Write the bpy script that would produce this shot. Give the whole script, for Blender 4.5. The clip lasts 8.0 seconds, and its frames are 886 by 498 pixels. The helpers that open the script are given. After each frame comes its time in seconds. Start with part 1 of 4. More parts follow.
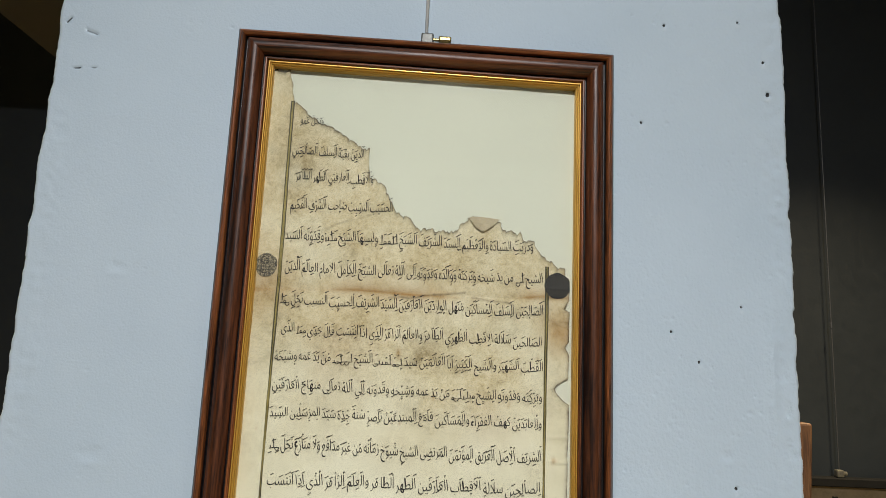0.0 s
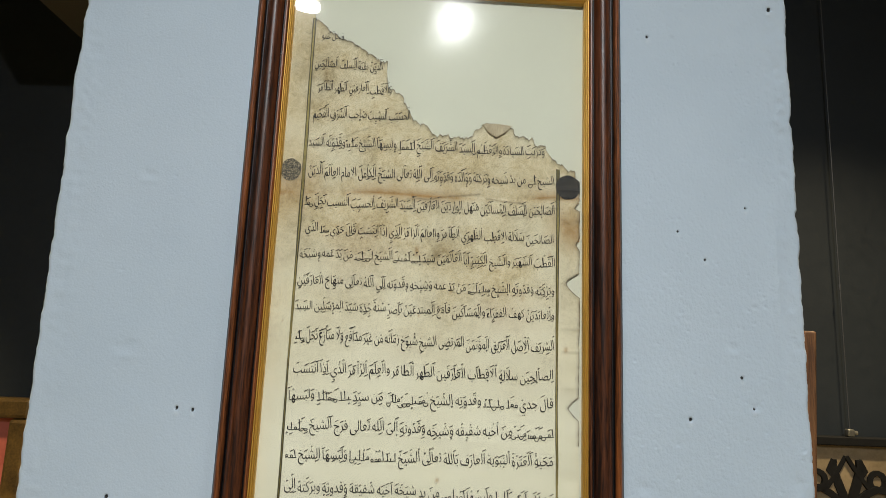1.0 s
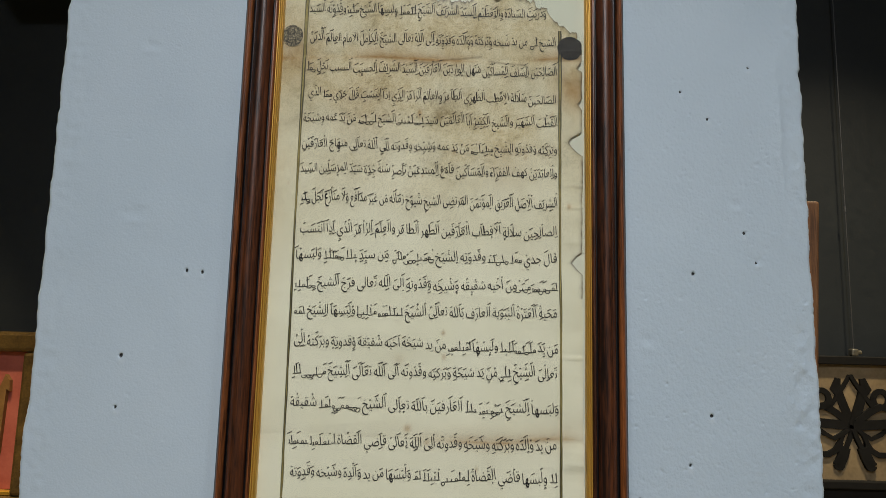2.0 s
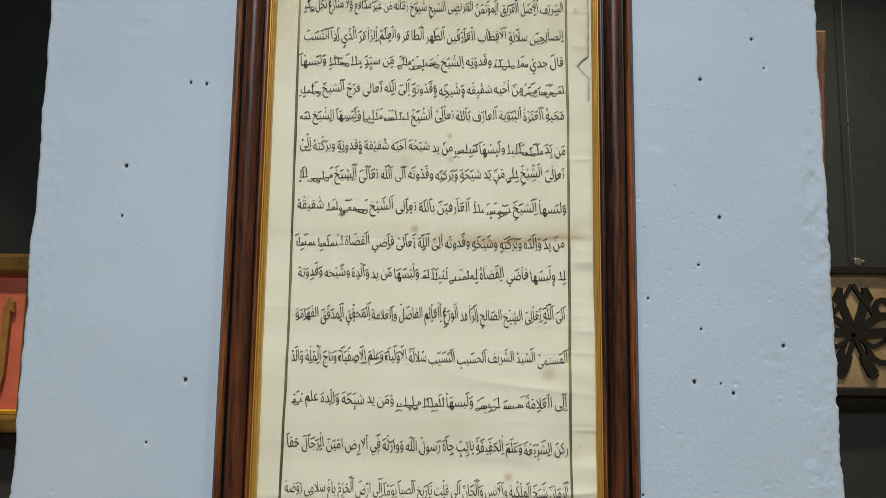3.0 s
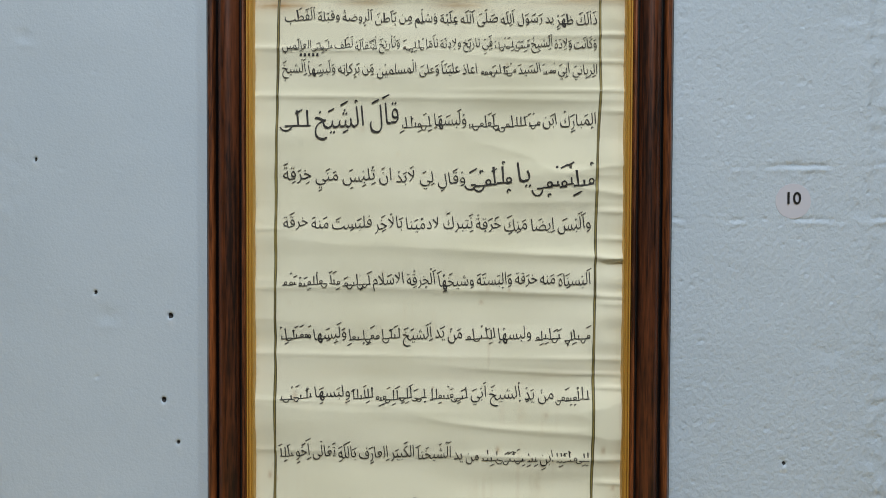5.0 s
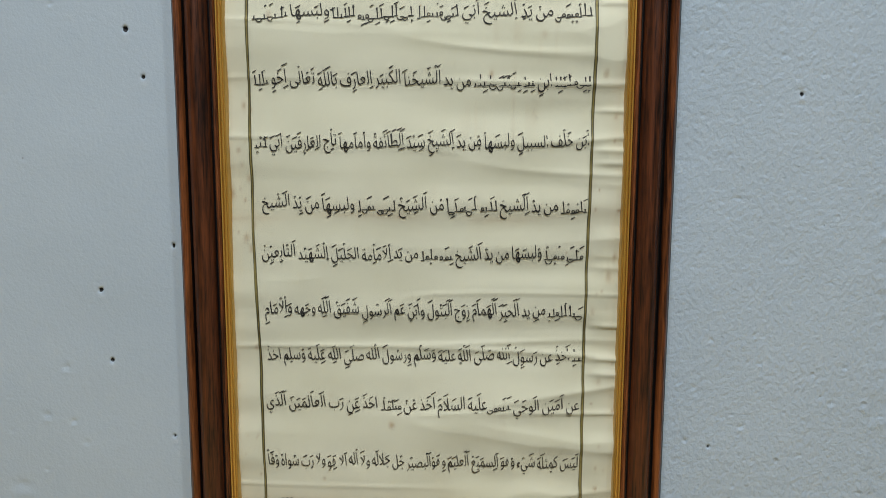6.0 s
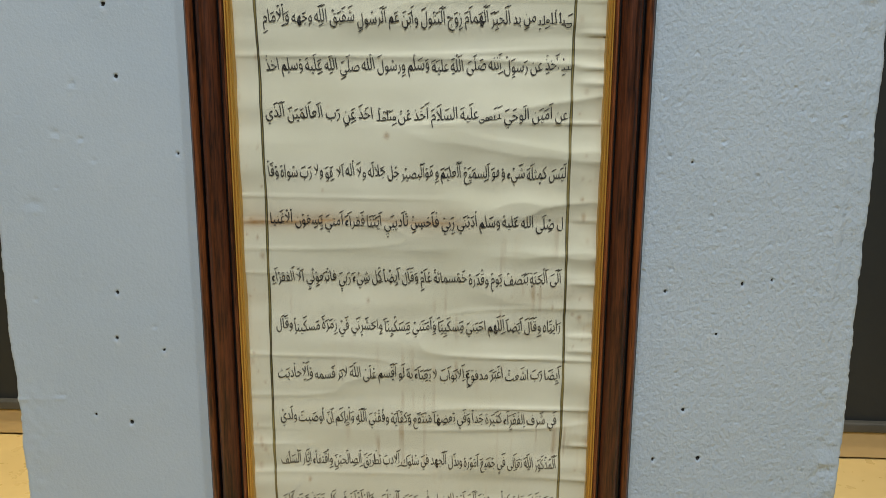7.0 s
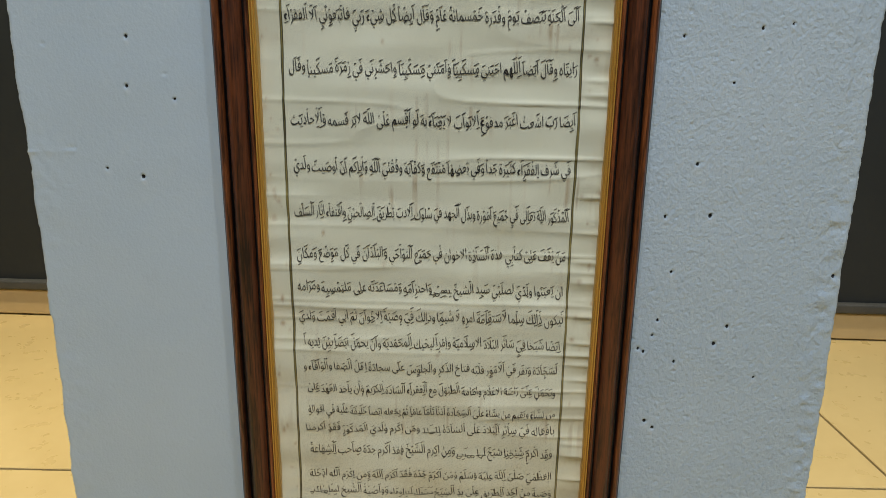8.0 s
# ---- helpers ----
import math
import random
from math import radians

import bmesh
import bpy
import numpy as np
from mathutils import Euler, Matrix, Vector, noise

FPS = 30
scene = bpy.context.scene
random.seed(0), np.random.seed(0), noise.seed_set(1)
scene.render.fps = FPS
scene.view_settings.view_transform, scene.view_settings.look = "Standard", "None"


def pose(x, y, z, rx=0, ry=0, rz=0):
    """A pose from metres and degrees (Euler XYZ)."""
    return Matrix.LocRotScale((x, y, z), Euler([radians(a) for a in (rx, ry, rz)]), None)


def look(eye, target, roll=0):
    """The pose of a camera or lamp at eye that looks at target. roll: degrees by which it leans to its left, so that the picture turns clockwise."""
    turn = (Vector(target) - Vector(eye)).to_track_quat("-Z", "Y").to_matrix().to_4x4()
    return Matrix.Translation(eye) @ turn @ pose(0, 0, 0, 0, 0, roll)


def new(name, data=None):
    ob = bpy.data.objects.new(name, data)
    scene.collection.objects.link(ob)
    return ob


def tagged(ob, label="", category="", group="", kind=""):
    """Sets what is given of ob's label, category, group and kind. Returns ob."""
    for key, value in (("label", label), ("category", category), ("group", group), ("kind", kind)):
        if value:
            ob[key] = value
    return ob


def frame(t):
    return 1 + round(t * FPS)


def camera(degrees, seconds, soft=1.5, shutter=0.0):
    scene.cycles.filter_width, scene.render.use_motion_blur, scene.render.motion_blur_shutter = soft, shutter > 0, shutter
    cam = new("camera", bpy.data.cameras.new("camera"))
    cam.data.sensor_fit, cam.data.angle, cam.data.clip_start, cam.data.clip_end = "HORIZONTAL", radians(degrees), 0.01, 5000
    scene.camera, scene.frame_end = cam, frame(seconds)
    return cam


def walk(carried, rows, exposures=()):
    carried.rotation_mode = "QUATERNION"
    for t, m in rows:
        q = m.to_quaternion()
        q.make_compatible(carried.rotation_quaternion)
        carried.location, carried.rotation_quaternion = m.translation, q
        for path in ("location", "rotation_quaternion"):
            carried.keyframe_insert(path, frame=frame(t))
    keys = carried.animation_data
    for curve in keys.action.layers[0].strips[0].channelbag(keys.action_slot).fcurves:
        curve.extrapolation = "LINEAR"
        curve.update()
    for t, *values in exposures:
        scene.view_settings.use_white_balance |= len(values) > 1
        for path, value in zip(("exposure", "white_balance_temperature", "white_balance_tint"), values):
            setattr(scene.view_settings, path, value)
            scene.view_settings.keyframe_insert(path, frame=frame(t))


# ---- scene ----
import functools
import itertools

cam = camera(67.5, 8.0, soft=0.7)
PATH = [
    (0, (0.015, -0.529, 1.744), (0.038, 1.443, 2.076), 2.6),
    (0.5, (0.011, -0.537, 1.705), (0.017, 1.433, 2.052), 2.6),
    (1, (0.013, -0.54, 1.656), (0.007, 1.429, 2.007), 2.3),
    (1.2, (0.013, -0.54, 1.641), (0.009, 1.431, 1.985), 2.2),
    (2.3, (0.018, -0.524, 1.522), (-0.002, 1.459, 1.778), 1.2),
    (2.5, (0.017, -0.519, 1.488), (0.002, 1.462, 1.763), 1.1),
    (3, (0.014, -0.512, 1.427), (-0.003, 1.475, 1.648), 0.8),
    (3.5, (0.013, -0.5, 1.346), (-0.009, 1.494, 1.502), 0.5),
    (4, (0.015, -0.486, 1.268), (-0.022, 1.511, 1.351), 0.3),
    (4.2, (0.015, -0.484, 1.234), (-0.031, 1.515, 1.288), 0.3),
    (5.3, (0.012, -0.441, 0.976), (-0.026, 1.556, 0.874), 0.2),
    (5.5, (0.014, -0.432, 0.938), (-0.028, 1.561, 0.782), 0.0),
    (6, (0.018, -0.433, 0.838), (-0.013, 1.554, 0.607), 0.2),
    (6.5, (0.027, -0.45, 0.754), (-0.009, 1.528, 0.464), 0.2),
    (7, (0.026, -0.471, 0.675), (-0.013, 1.498, 0.323), 0.3),
    (7.5, (0.018, -0.479, 0.597), (-0.023, 1.477, 0.18), 0.5),
    (8, (0.016, -0.498, 0.529), (-0.015, 1.439, 0.032), 0.8),
]
walk(cam, [(t, look(e, g, r)) for t, e, g, r in PATH], exposures=[(0, 0.38, 6650, 10), (0.5, 0.38, 6650, 9), (1, 0.26, 6600, 9), (2.3, -0.06, 6400, 10), (2.5, -0.02, 6350, 10), (3, 0.25, 6330, 11), (3.5, 0.32, 6300, 12), (4.2, 0.34, 6300, 12), (5.5, 0.36, 6110, 8), (6.5, 0.42, 6180, 9), (7.5, 0.41, 6050, 8), (8, 0.34, 5850, 8)])

# ---- light ----
world = bpy.data.worlds.new("world")
scene.world = world
world.use_nodes = True
world.node_tree.nodes["Background"].inputs[0].default_value = (0.8, 0.9, 1.0, 1)
world.node_tree.nodes["Background"].inputs[1].default_value = 0.05
CEIL = 2.82


def lamp(x, y, z, target, watts, size, colour, spread=150):
    data = bpy.data.lights.new("lamp", "AREA")
    data.shape, data.size, data.energy, data.color, data.spread = "DISK", size, watts, colour, radians(spread)
    ob = new("lamp_light", data)
    ob.matrix_world = look((x, y, z), target)
    return ob


SPOT = (0.01, -1.46, 2.76)
lamp(*SPOT, (0.0, 0.0, 0.9), 9.3, 0.055, (0.935, 0.97, 1.0), 118)
# the first is reflected in the glass; the other three are added, unseen
DOWN = [(-0.47, -1.5), (0.95, -1.5), (-0.8, 0.3), (0.8, 0.3)]
for k, (dx, dy) in enumerate(DOWN):
    lamp(dx, dy, CEIL - 0.012, (dx, dy, 0), (7.2, 9, 13, 8)[k], 0.085, ((0.985, 0.975, 0.985), (0.95, 0.98, 1.0), (1.0, 0.80, 0.46), (1.0, 0.83, 0.54))[k], (128, 128, 80, 80)[k])


# ---- materials ----
def material(name, colour, rough=0.5, metal=0.0, spec=0.5):
    m = bpy.data.materials.new(name)
    m.use_nodes = True
    b = m.node_tree.nodes["Principled BSDF"]
    b.inputs["Base Color"].default_value = (*colour, 1)
    b.inputs["Roughness"].default_value = rough
    b.inputs["Metallic"].default_value = metal
    b.inputs["Specular IOR Level"].default_value = spec
    return m


class Net:
    """A short hand for the nodes of one material."""

    def __init__(self, m):
        self.t = m.node_tree
        self.b = self.t.nodes["Principled BSDF"]

    def add(self, kind, **props):
        n = self.t.nodes.new(kind)
        for k, v in props.items():
            n.inputs[k.replace("_", " ")].default_value = v
        return n

    def link(self, a, b):
        self.t.links.new(a, b)

    def coords(self, scale=(1, 1, 1)):
        c, m = self.add("ShaderNodeTexCoord"), self.add("ShaderNodeMapping")
        m.inputs["Scale"].default_value = scale
        self.link(c.outputs["Object"], m.inputs["Vector"])
        return m.outputs["Vector"]

    def noise(self, scale, detail=3.0, vector=None, rough=0.55):
        n = self.add("ShaderNodeTexNoise", Scale=scale, Detail=detail, Roughness=rough)
        self.link(vector or self.coords(), n.inputs["Vector"])
        return n.outputs["Fac"]

    def ramp(self, fac, *stops):
        n = self.add("ShaderNodeValToRGB")
        e = n.color_ramp.elements
        while len(e) < len(stops):
            e.new(0.5)
        for s, (p, c) in zip(e, stops):
            s.position, s.color = p, (*c, 1) if len(c) == 3 else c
        self.link(fac, n.inputs["Fac"])
        return n.outputs["Color"]

    def mix(self, fac, a, b, kind="MIX"):
        n = self.t.nodes.new("ShaderNodeMix")
        n.data_type, n.blend_type = "RGBA", kind
        for socket, v in ((n.inputs[0], fac), (n.inputs[6], a), (n.inputs[7], b)):
            if isinstance(v, bpy.types.NodeSocket):
                self.link(v, socket)
            else:
                socket.default_value = v if isinstance(v, float) else (*v, 1)
        return n.outputs[2]

    def math(self, op, a, b=0.0):
        n = self.t.nodes.new("ShaderNodeMath")
        n.operation = op
        for socket, v in zip(n.inputs, (a, b)):
            if isinstance(v, bpy.types.NodeSocket):
                self.link(v, socket)
            else:
                socket.default_value = v
        return n.outputs[0]

    def attribute(self, name):
        n = self.t.nodes.new("ShaderNodeAttribute")
        n.attribute_name = name
        return n.outputs["Fac"]

    def bump(self, height, distance, strength=1.0, before=None):
        n = self.add("ShaderNodeBump", Strength=strength, Distance=distance)
        self.link(height, n.inputs["Height"])
        if before:
            self.link(before, n.inputs["Normal"])
        self.link(n.outputs["Normal"], self.b.inputs["Normal"])
        return n.outputs["Normal"]

    def colour(self, c):
        self.link(c, self.b.inputs["Base Color"])


def mottled(name, a, b, scale, rough, metal=0.0, stretch=(1, 1, 1), grain=0.0, spec=0.5):
    """A surface between two colours, in patches and in fine grain."""
    m = material(name, a, rough, metal, spec)
    n = Net(m)
    v = n.coords(stretch)
    big, fine = n.noise(scale, 4, v), n.noise(scale * 9, 3, v)
    both = n.math("ADD", n.math("MULTIPLY", big, 0.65), n.math("MULTIPLY", fine, 0.35))
    n.colour(n.ramp(both, (0.3, a), (0.7, b)))
    n.link(n.math("ADD", n.math("MULTIPLY", fine, 0.25), rough - 0.12), n.b.inputs["Roughness"])
    if grain:
        n.bump(fine, grain)
    return m


def plaster_material():
    m = material("painted_plaster", (0.5, 0.57, 0.64), 0.62, spec=0.35)
    n = Net(m)
    base = n.ramp(n.noise(5, 5), (0.3, (0.470, 0.562, 0.645)), (0.7, (0.528, 0.618, 0.698)))
    grime = n.ramp(n.noise(38, 4), (0.62, (0, 0, 0)), (0.78, (1, 1, 1)))
    base = n.mix(n.math("MULTIPLY", grime, 0.1), base, (0.36, 0.40, 0.43))
    # shade inside the holes painted near-black; scratches share this mask
    base = n.mix(n.ramp(n.attribute("pit_shade_marks"), (0.42, (0, 0, 0)), (0.72, (1, 1, 1))), base, (0.012, 0.012, 0.013))
    # light on the pits' lower lips, painted as a paler colour
    base = n.mix(n.attribute("lip_light"), base, (0.74, 0.78, 0.80))
    n.colour(base)
    # roller stipple, heavier on one half of the face
    split = n.t.nodes.new("ShaderNodeSeparateXYZ")
    n.link(n.coords(), split.inputs[0])
    side = n.add("ShaderNodeMapRange")
    side.inputs["From Min"].default_value, side.inputs["From Max"].default_value = -0.05, 0.2
    side.inputs["To Min"].default_value, side.inputs["To Max"].default_value = 0.22, 1.0
    n.link(split.outputs[0], side.inputs[0])
    rougher = n.add("ShaderNodeMapRange")
    rougher.inputs["From Min"].default_value, rougher.inputs["From Max"].default_value = 1.35, 0.5
    rougher.inputs["To Min"].default_value, rougher.inputs["To Max"].default_value = 0.68, 1.35
    n.link(split.outputs[2], rougher.inputs[0])
    half = n.math("MULTIPLY", side.outputs[0], rougher.outputs[0])
    stipple = n.math("MULTIPLY", n.noise(400, 2.0, n.coords((1, 1, 0.72)), 0.5), 1.0)
    soft = n.math("MULTIPLY", n.noise(170, 1.5, n.coords((1, 1, 0.72))), 0.8)
    first = n.bump(n.math("MULTIPLY", n.math("ADD", stipple, soft), half), 0.00085)
    pocks = n.add("ShaderNodeTexVoronoi", Scale=85.0)
    n.link(n.coords(), pocks.inputs["Vector"])
    dimple = n.ramp(pocks.outputs["Distance"], (0.0, (0, 0, 0)), (0.2, (1, 1, 1)))
    where = n.ramp(n.noise(30, 3), (0.5, (0, 0, 0)), (0.6, (1, 1, 1)))
    dimple = n.mix(n.math("MULTIPLY", where, n.math("MINIMUM", half, 1.0)), (1.0, 1.0, 1.0), dimple)
    second = n.bump(dimple, 0.0007, 1.0, first)
    n.bump(n.noise(600, 2), 0.00022, 1.0, second)
    return m


def wood_material(name, stretch, dark=(0.022, 0.006, 0.002), light=(0.16, 0.047, 0.014), rough=0.3):
    m = material(name, light, rough, spec=0.5)
    n = Net(m)
    v = n.coords(stretch)
    streak, pore = n.noise(75, 5, v, 0.7), n.noise(650, 3, v, 0.75)
    both = n.math("ADD", n.math("MULTIPLY", streak, 0.58), n.math("MULTIPLY", pore, 0.42))
    n.colour(n.ramp(both, (0.42, dark), (0.5, tuple((p + q) / 2 for p, q in zip(dark, light))), (0.58, light)))
    n.link(n.math("ADD", n.math("MULTIPLY", pore, 0.2), rough - 0.1), n.b.inputs["Roughness"])
    n.bump(pore, 0.00012)
    return m


def paper_material():
    m = material("old_paper", (0.7, 0.66, 0.5), 0.75, spec=0.2)
    n = Net(m)
    clean = n.ramp(n.noise(14, 5), (0.3, (0.765, 0.725, 0.545)), (0.7, (0.845, 0.808, 0.635)))
    grainy = n.math("ADD", n.math("MULTIPLY", n.noise(26, 6, rough=0.65), 0.5), n.math("MULTIPLY", n.noise(320, 5, rough=0.8), 0.5))
    aged = n.ramp(grainy, (0.36, (0.33, 0.25, 0.125)), (0.48, (0.585, 0.485, 0.29)), (0.62, (0.75, 0.66, 0.45)))
    c = n.mix(n.attribute("age_and_low_tone"), clean, aged)
    spots = n.ramp(n.noise(150, 5, rough=0.75), (0.60, (0, 0, 0)), (0.74, (1, 1, 1)))
    c = n.mix(n.math("MULTIPLY", spots, 0.22), c, (0.36, 0.27, 0.14))
    rough_stain = n.math("MULTIPLY", n.attribute("stain"), n.math("ADD", n.noise(90, 5, rough=0.7), 0.35))
    c = n.mix(rough_stain, c, (0.38, 0.20, 0.055))
    c = n.mix(n.math("MINIMUM", n.math("MULTIPLY", n.attribute("edge"), n.math("MULTIPLY", n.noise(200, 3), 1.7)), 0.95), c, (0.07, 0.048, 0.026))
    n.colour(c)
    fibre = n.noise(700, 3, n.coords((0.4, 1, 1)))
    n.bump(n.math("ADD", fibre, n.noise(60, 4)), 0.0001)
    return m


PLASTER = plaster_material()
DEEP, WARM = ((0.010, 0.003, 0.0012), (0.135, 0.038, 0.0105)), ((0.035, 0.010, 0.003), (0.27, 0.082, 0.021))
WOOD_UP = wood_material("mahogany_upright", (1, 1, 0.05), *DEEP, 0.42)
WOOD_ALONG = wood_material("mahogany_along", (0.05, 1, 1), *DEEP, 0.42)
BEAD_UP = wood_material("bead_upright", (1, 1, 0.05), *WARM, 0.42)
BEAD_ALONG = wood_material("bead_along", (0.05, 1, 1), *WARM, 0.42)
BLACK = mottled("near_black_bands", (0.006, 0.005, 0.005), (0.014, 0.011, 0.01), 60, 0.4)
GOLD_UP = mottled("gilt_upright", (0.52, 0.285, 0.045), (0.74, 0.45, 0.095), 60, 0.4, 0.4, (1, 1, 0.06))
GOLD_ALONG = mottled("gilt_along", (0.52, 0.285, 0.045), (0.74, 0.45, 0.095), 60, 0.4, 0.4, (0.06, 1, 1))
MAT = mottled("cream_mat", (0.68, 0.68, 0.555), (0.73, 0.73, 0.595), 9, 0.8, grain=0.0001)
PAPER = paper_material()
INK = mottled("black_ink", (0.006, 0.0055, 0.005), (0.045, 0.038, 0.03), 120, 0.7)
RULE = mottled("olive_gilt_ruling", (0.12, 0.09, 0.025), (0.42, 0.33, 0.10), 150, 0.55, 0.2, (1, 1, 0.25))
RULE_DARK = mottled("dark_ruling_ink", (0.022, 0.019, 0.008), (0.085, 0.07, 0.024), 150, 0.6, 0.0, (1, 1, 0.25))
SEAL_FAINT = material("faint_stamp_ink", (0.1, 0.1, 0.1), 0.8)
_n = Net(SEAL_FAINT)
_n.colour(_n.ramp(_n.noise(1000, 4, rough=0.7), (0.42, (0.03, 0.029, 0.027)), (0.52, (0.16, 0.135, 0.09)), (0.6, (0.45, 0.38, 0.25))))
SEAL = material("stamp_ink", (0.02, 0.02, 0.02), 0.8)
_n = Net(SEAL)
_n.colour(_n.ramp(_n.noise(1150, 4, rough=0.8), (0.5, (0.016, 0.016, 0.017)), (0.58, (0.085, 0.076, 0.06)), (0.68, (0.30, 0.25, 0.17))))
STEEL = mottled("steel", (0.10, 0.10, 0.095), (0.2, 0.2, 0.185), 300, 0.5, 0.7)
BRASS = mottled("brass", (0.32, 0.22, 0.07), (0.55, 0.41, 0.16), 400, 0.38, 1.0)
WHITE_CORD = material("white_cord", (0.82, 0.83, 0.83), 0.4)
CLEAR_CORD = material("grey_cord", (0.055, 0.056, 0.06), 0.4)
DARK_WALL = mottled("charcoal_paint", (0.013, 0.0172, 0.0213), (0.018, 0.023, 0.0275), 6, 0.6, grain=0.0004)
DARK_TRIM = mottled("charcoal_trim", (0.045, 0.047, 0.048), (0.075, 0.076, 0.075), 20, 0.4)
TILE = mottled("beige_tile", (0.50, 0.38, 0.17), (0.58, 0.455, 0.22), 3.5, 0.3)
SKIRT_TILE = mottled("skirting_tile", (0.50, 0.37, 0.18), (0.58, 0.44, 0.23), 5, 0.35)
GROUT = mottled("dark_grout", (0.10, 0.075, 0.04), (0.17, 0.13, 0.07), 60, 0.9)
ROOM = mottled("grey_room_paint", (0.30, 0.31, 0.31), (0.36, 0.37, 0.37), 4, 0.8)
CEILING = mottled("taupe_ceiling", (0.05, 0.047, 0.042), (0.07, 0.066, 0.06), 4, 0.85)
RED = mottled("coral_red_ground", (0.30, 0.062, 0.042), (0.43, 0.115, 0.082), 18, 0.6)
OLD_GILT = mottled("tarnished_gilt", (0.03, 0.018, 0.007), (0.20, 0.12, 0.035), 26, 0.45, 0.4)
BRIGHT_GILT = mottled("bright_gilt", (0.50, 0.26, 0.03), (0.70, 0.40, 0.06), 60, 0.35, 0.6)
BROWN_PAINT = mottled("brown_relief_paint", (0.13, 0.065, 0.018), (0.24, 0.125, 0.04), 40, 0.5)
BLACK_WOOD = mottled("black_wood", (0.006, 0.0058, 0.0055), (0.012, 0.0115, 0.011), 30, 0.75, spec=0.2)
PANEL = mottled("tan_panel", (0.17, 0.12, 0.062), (0.33, 0.245, 0.14), 14, 0.6)
NICKEL = mottled("nickel", (0.34, 0.31, 0.25), (0.55, 0.52, 0.44), 300, 0.35, 0.9)
STAKE = wood_material("weathered_batten", (1, 1, 0.06), (0.09, 0.036, 0.012), (0.24, 0.105, 0.036), 0.6)
STICKER = mottled("pink_sticker", (0.555, 0.575, 0.645), (0.585, 0.592, 0.655), 90, 0.55)
PRINT = material("printed_black", (0.012, 0.012, 0.014), 0.5)
LAMP_BODY = material("white_lamp_body", (0.7, 0.7, 0.68), 0.4)


def glass_material():
    m = bpy.data.materials.new("picture_glass")
    m.use_nodes = True
    t = m.node_tree
    t.nodes.remove(t.nodes["Principled BSDF"])
    out = t.nodes["Material Output"]
    clear, shine, haze = (t.nodes.new(k) for k in ("ShaderNodeBsdfTransparent", "ShaderNodeBsdfGlossy", "ShaderNodeBsdfGlossy"))
    clear.inputs[0].default_value = (0.985, 0.99, 0.98, 1)
    shine.inputs["Roughness"].default_value = 0.012
    haze.inputs["Roughness"].default_value = 0.13
    fresnel, smear, a, b = (t.nodes.new(k) for k in ("ShaderNodeFresnel", "ShaderNodeTexNoise", "ShaderNodeMixShader", "ShaderNodeMixShader"))
    fresnel.inputs["IOR"].default_value = 1.45
    coord, ramp = t.nodes.new("ShaderNodeTexCoord"), t.nodes.new("ShaderNodeMapRange")
    smear.inputs["Scale"].default_value, smear.inputs["Detail"].default_value = 22, 4
    ramp.inputs["From Min"].default_value, ramp.inputs["From Max"].default_value = 0.4, 0.75
    ramp.inputs["To Min"].default_value, ramp.inputs["To Max"].default_value = 0.03, 0.13
    t.links.new(coord.outputs["Object"], smear.inputs["Vector"])
    t.links.new(smear.outputs["Fac"], ramp.inputs[0])
    t.links.new(ramp.outputs[0], a.inputs[0])
    t.links.new(shine.outputs[0], a.inputs[1])
    t.links.new(haze.outputs[0], a.inputs[2])
    t.links.new(fresnel.outputs[0], b.inputs[0])
    t.links.new(clear.outputs[0], b.inputs[1])
    t.links.new(a.outputs[0], b.inputs[2])
    t.links.new(b.outputs[0], out.inputs["Surface"])
    return m


GLASS = glass_material()


# ---- building helpers ----
def mesh_of(name, verts, faces, materials, smooth=False, index=None):
    me = bpy.data.meshes.new(name)
    me.from_pydata([tuple(map(float, v)) for v in verts], [], faces)
    for m in materials:
        me.materials.append(m)
    if index is not None:
        me.polygons.foreach_set("material_index", index)
    if smooth:
        me.polygons.foreach_set("use_smooth", [True] * len(me.polygons))
    me.update()
    return me


def base(name, at, **tags):
    """The Empty at a thing's base."""
    ob = new(name)
    ob.location = at
    return tagged(ob, **tags)


def put(name, me, parent, label="", at=None):
    """A part, whose mesh is written in the world's coordinates, under its thing."""
    ob = new(name, me)
    o = parent
    shift = Vector()
    while o:
        shift += o.location
        o = o.parent
    me.transform(Matrix.Translation(-shift))
    ob.parent = parent
    return tagged(ob, label=label) if label else ob


def part(name, bm, mat, parent, label="", smooth=False):
    me = bpy.data.meshes.new(name)
    bm.to_mesh(me)
    bm.free()
    me.materials.append(mat)
    if smooth:
        me.polygons.foreach_set("use_smooth", [True] * len(me.polygons))
    return put(name, me, parent, label) if parent else new(name, me)


def block(x0, x1, y0, y1, z0, z1, bevel=0.0, segments=1):
    bm = bmesh.new()
    bmesh.ops.create_cube(bm, size=1)
    for v in bm.verts:
        v.co = ((x0 + x1) / 2 + v.co.x * (x1 - x0), (y0 + y1) / 2 + v.co.y * (y1 - y0), (z0 + z1) / 2 + v.co.z * (z1 - z0))
    if bevel:
        bmesh.ops.bevel(bm, geom=bm.edges[:], offset=bevel, segments=segments, affect="EDGES", profile=0.5)
    return bm


def rod(a, b, r, r2=None, sides=14):
    bm = bmesh.new()
    a, b = Vector(a), Vector(b)
    m = Matrix.Translation((a + b) / 2) @ (b - a).to_track_quat("Z", "Y").to_matrix().to_4x4()
    bmesh.ops.create_cone(bm, cap_ends=True, segments=sides, radius1=r, radius2=r if r2 is None else r2, depth=(b - a).length, matrix=m)
    return bm


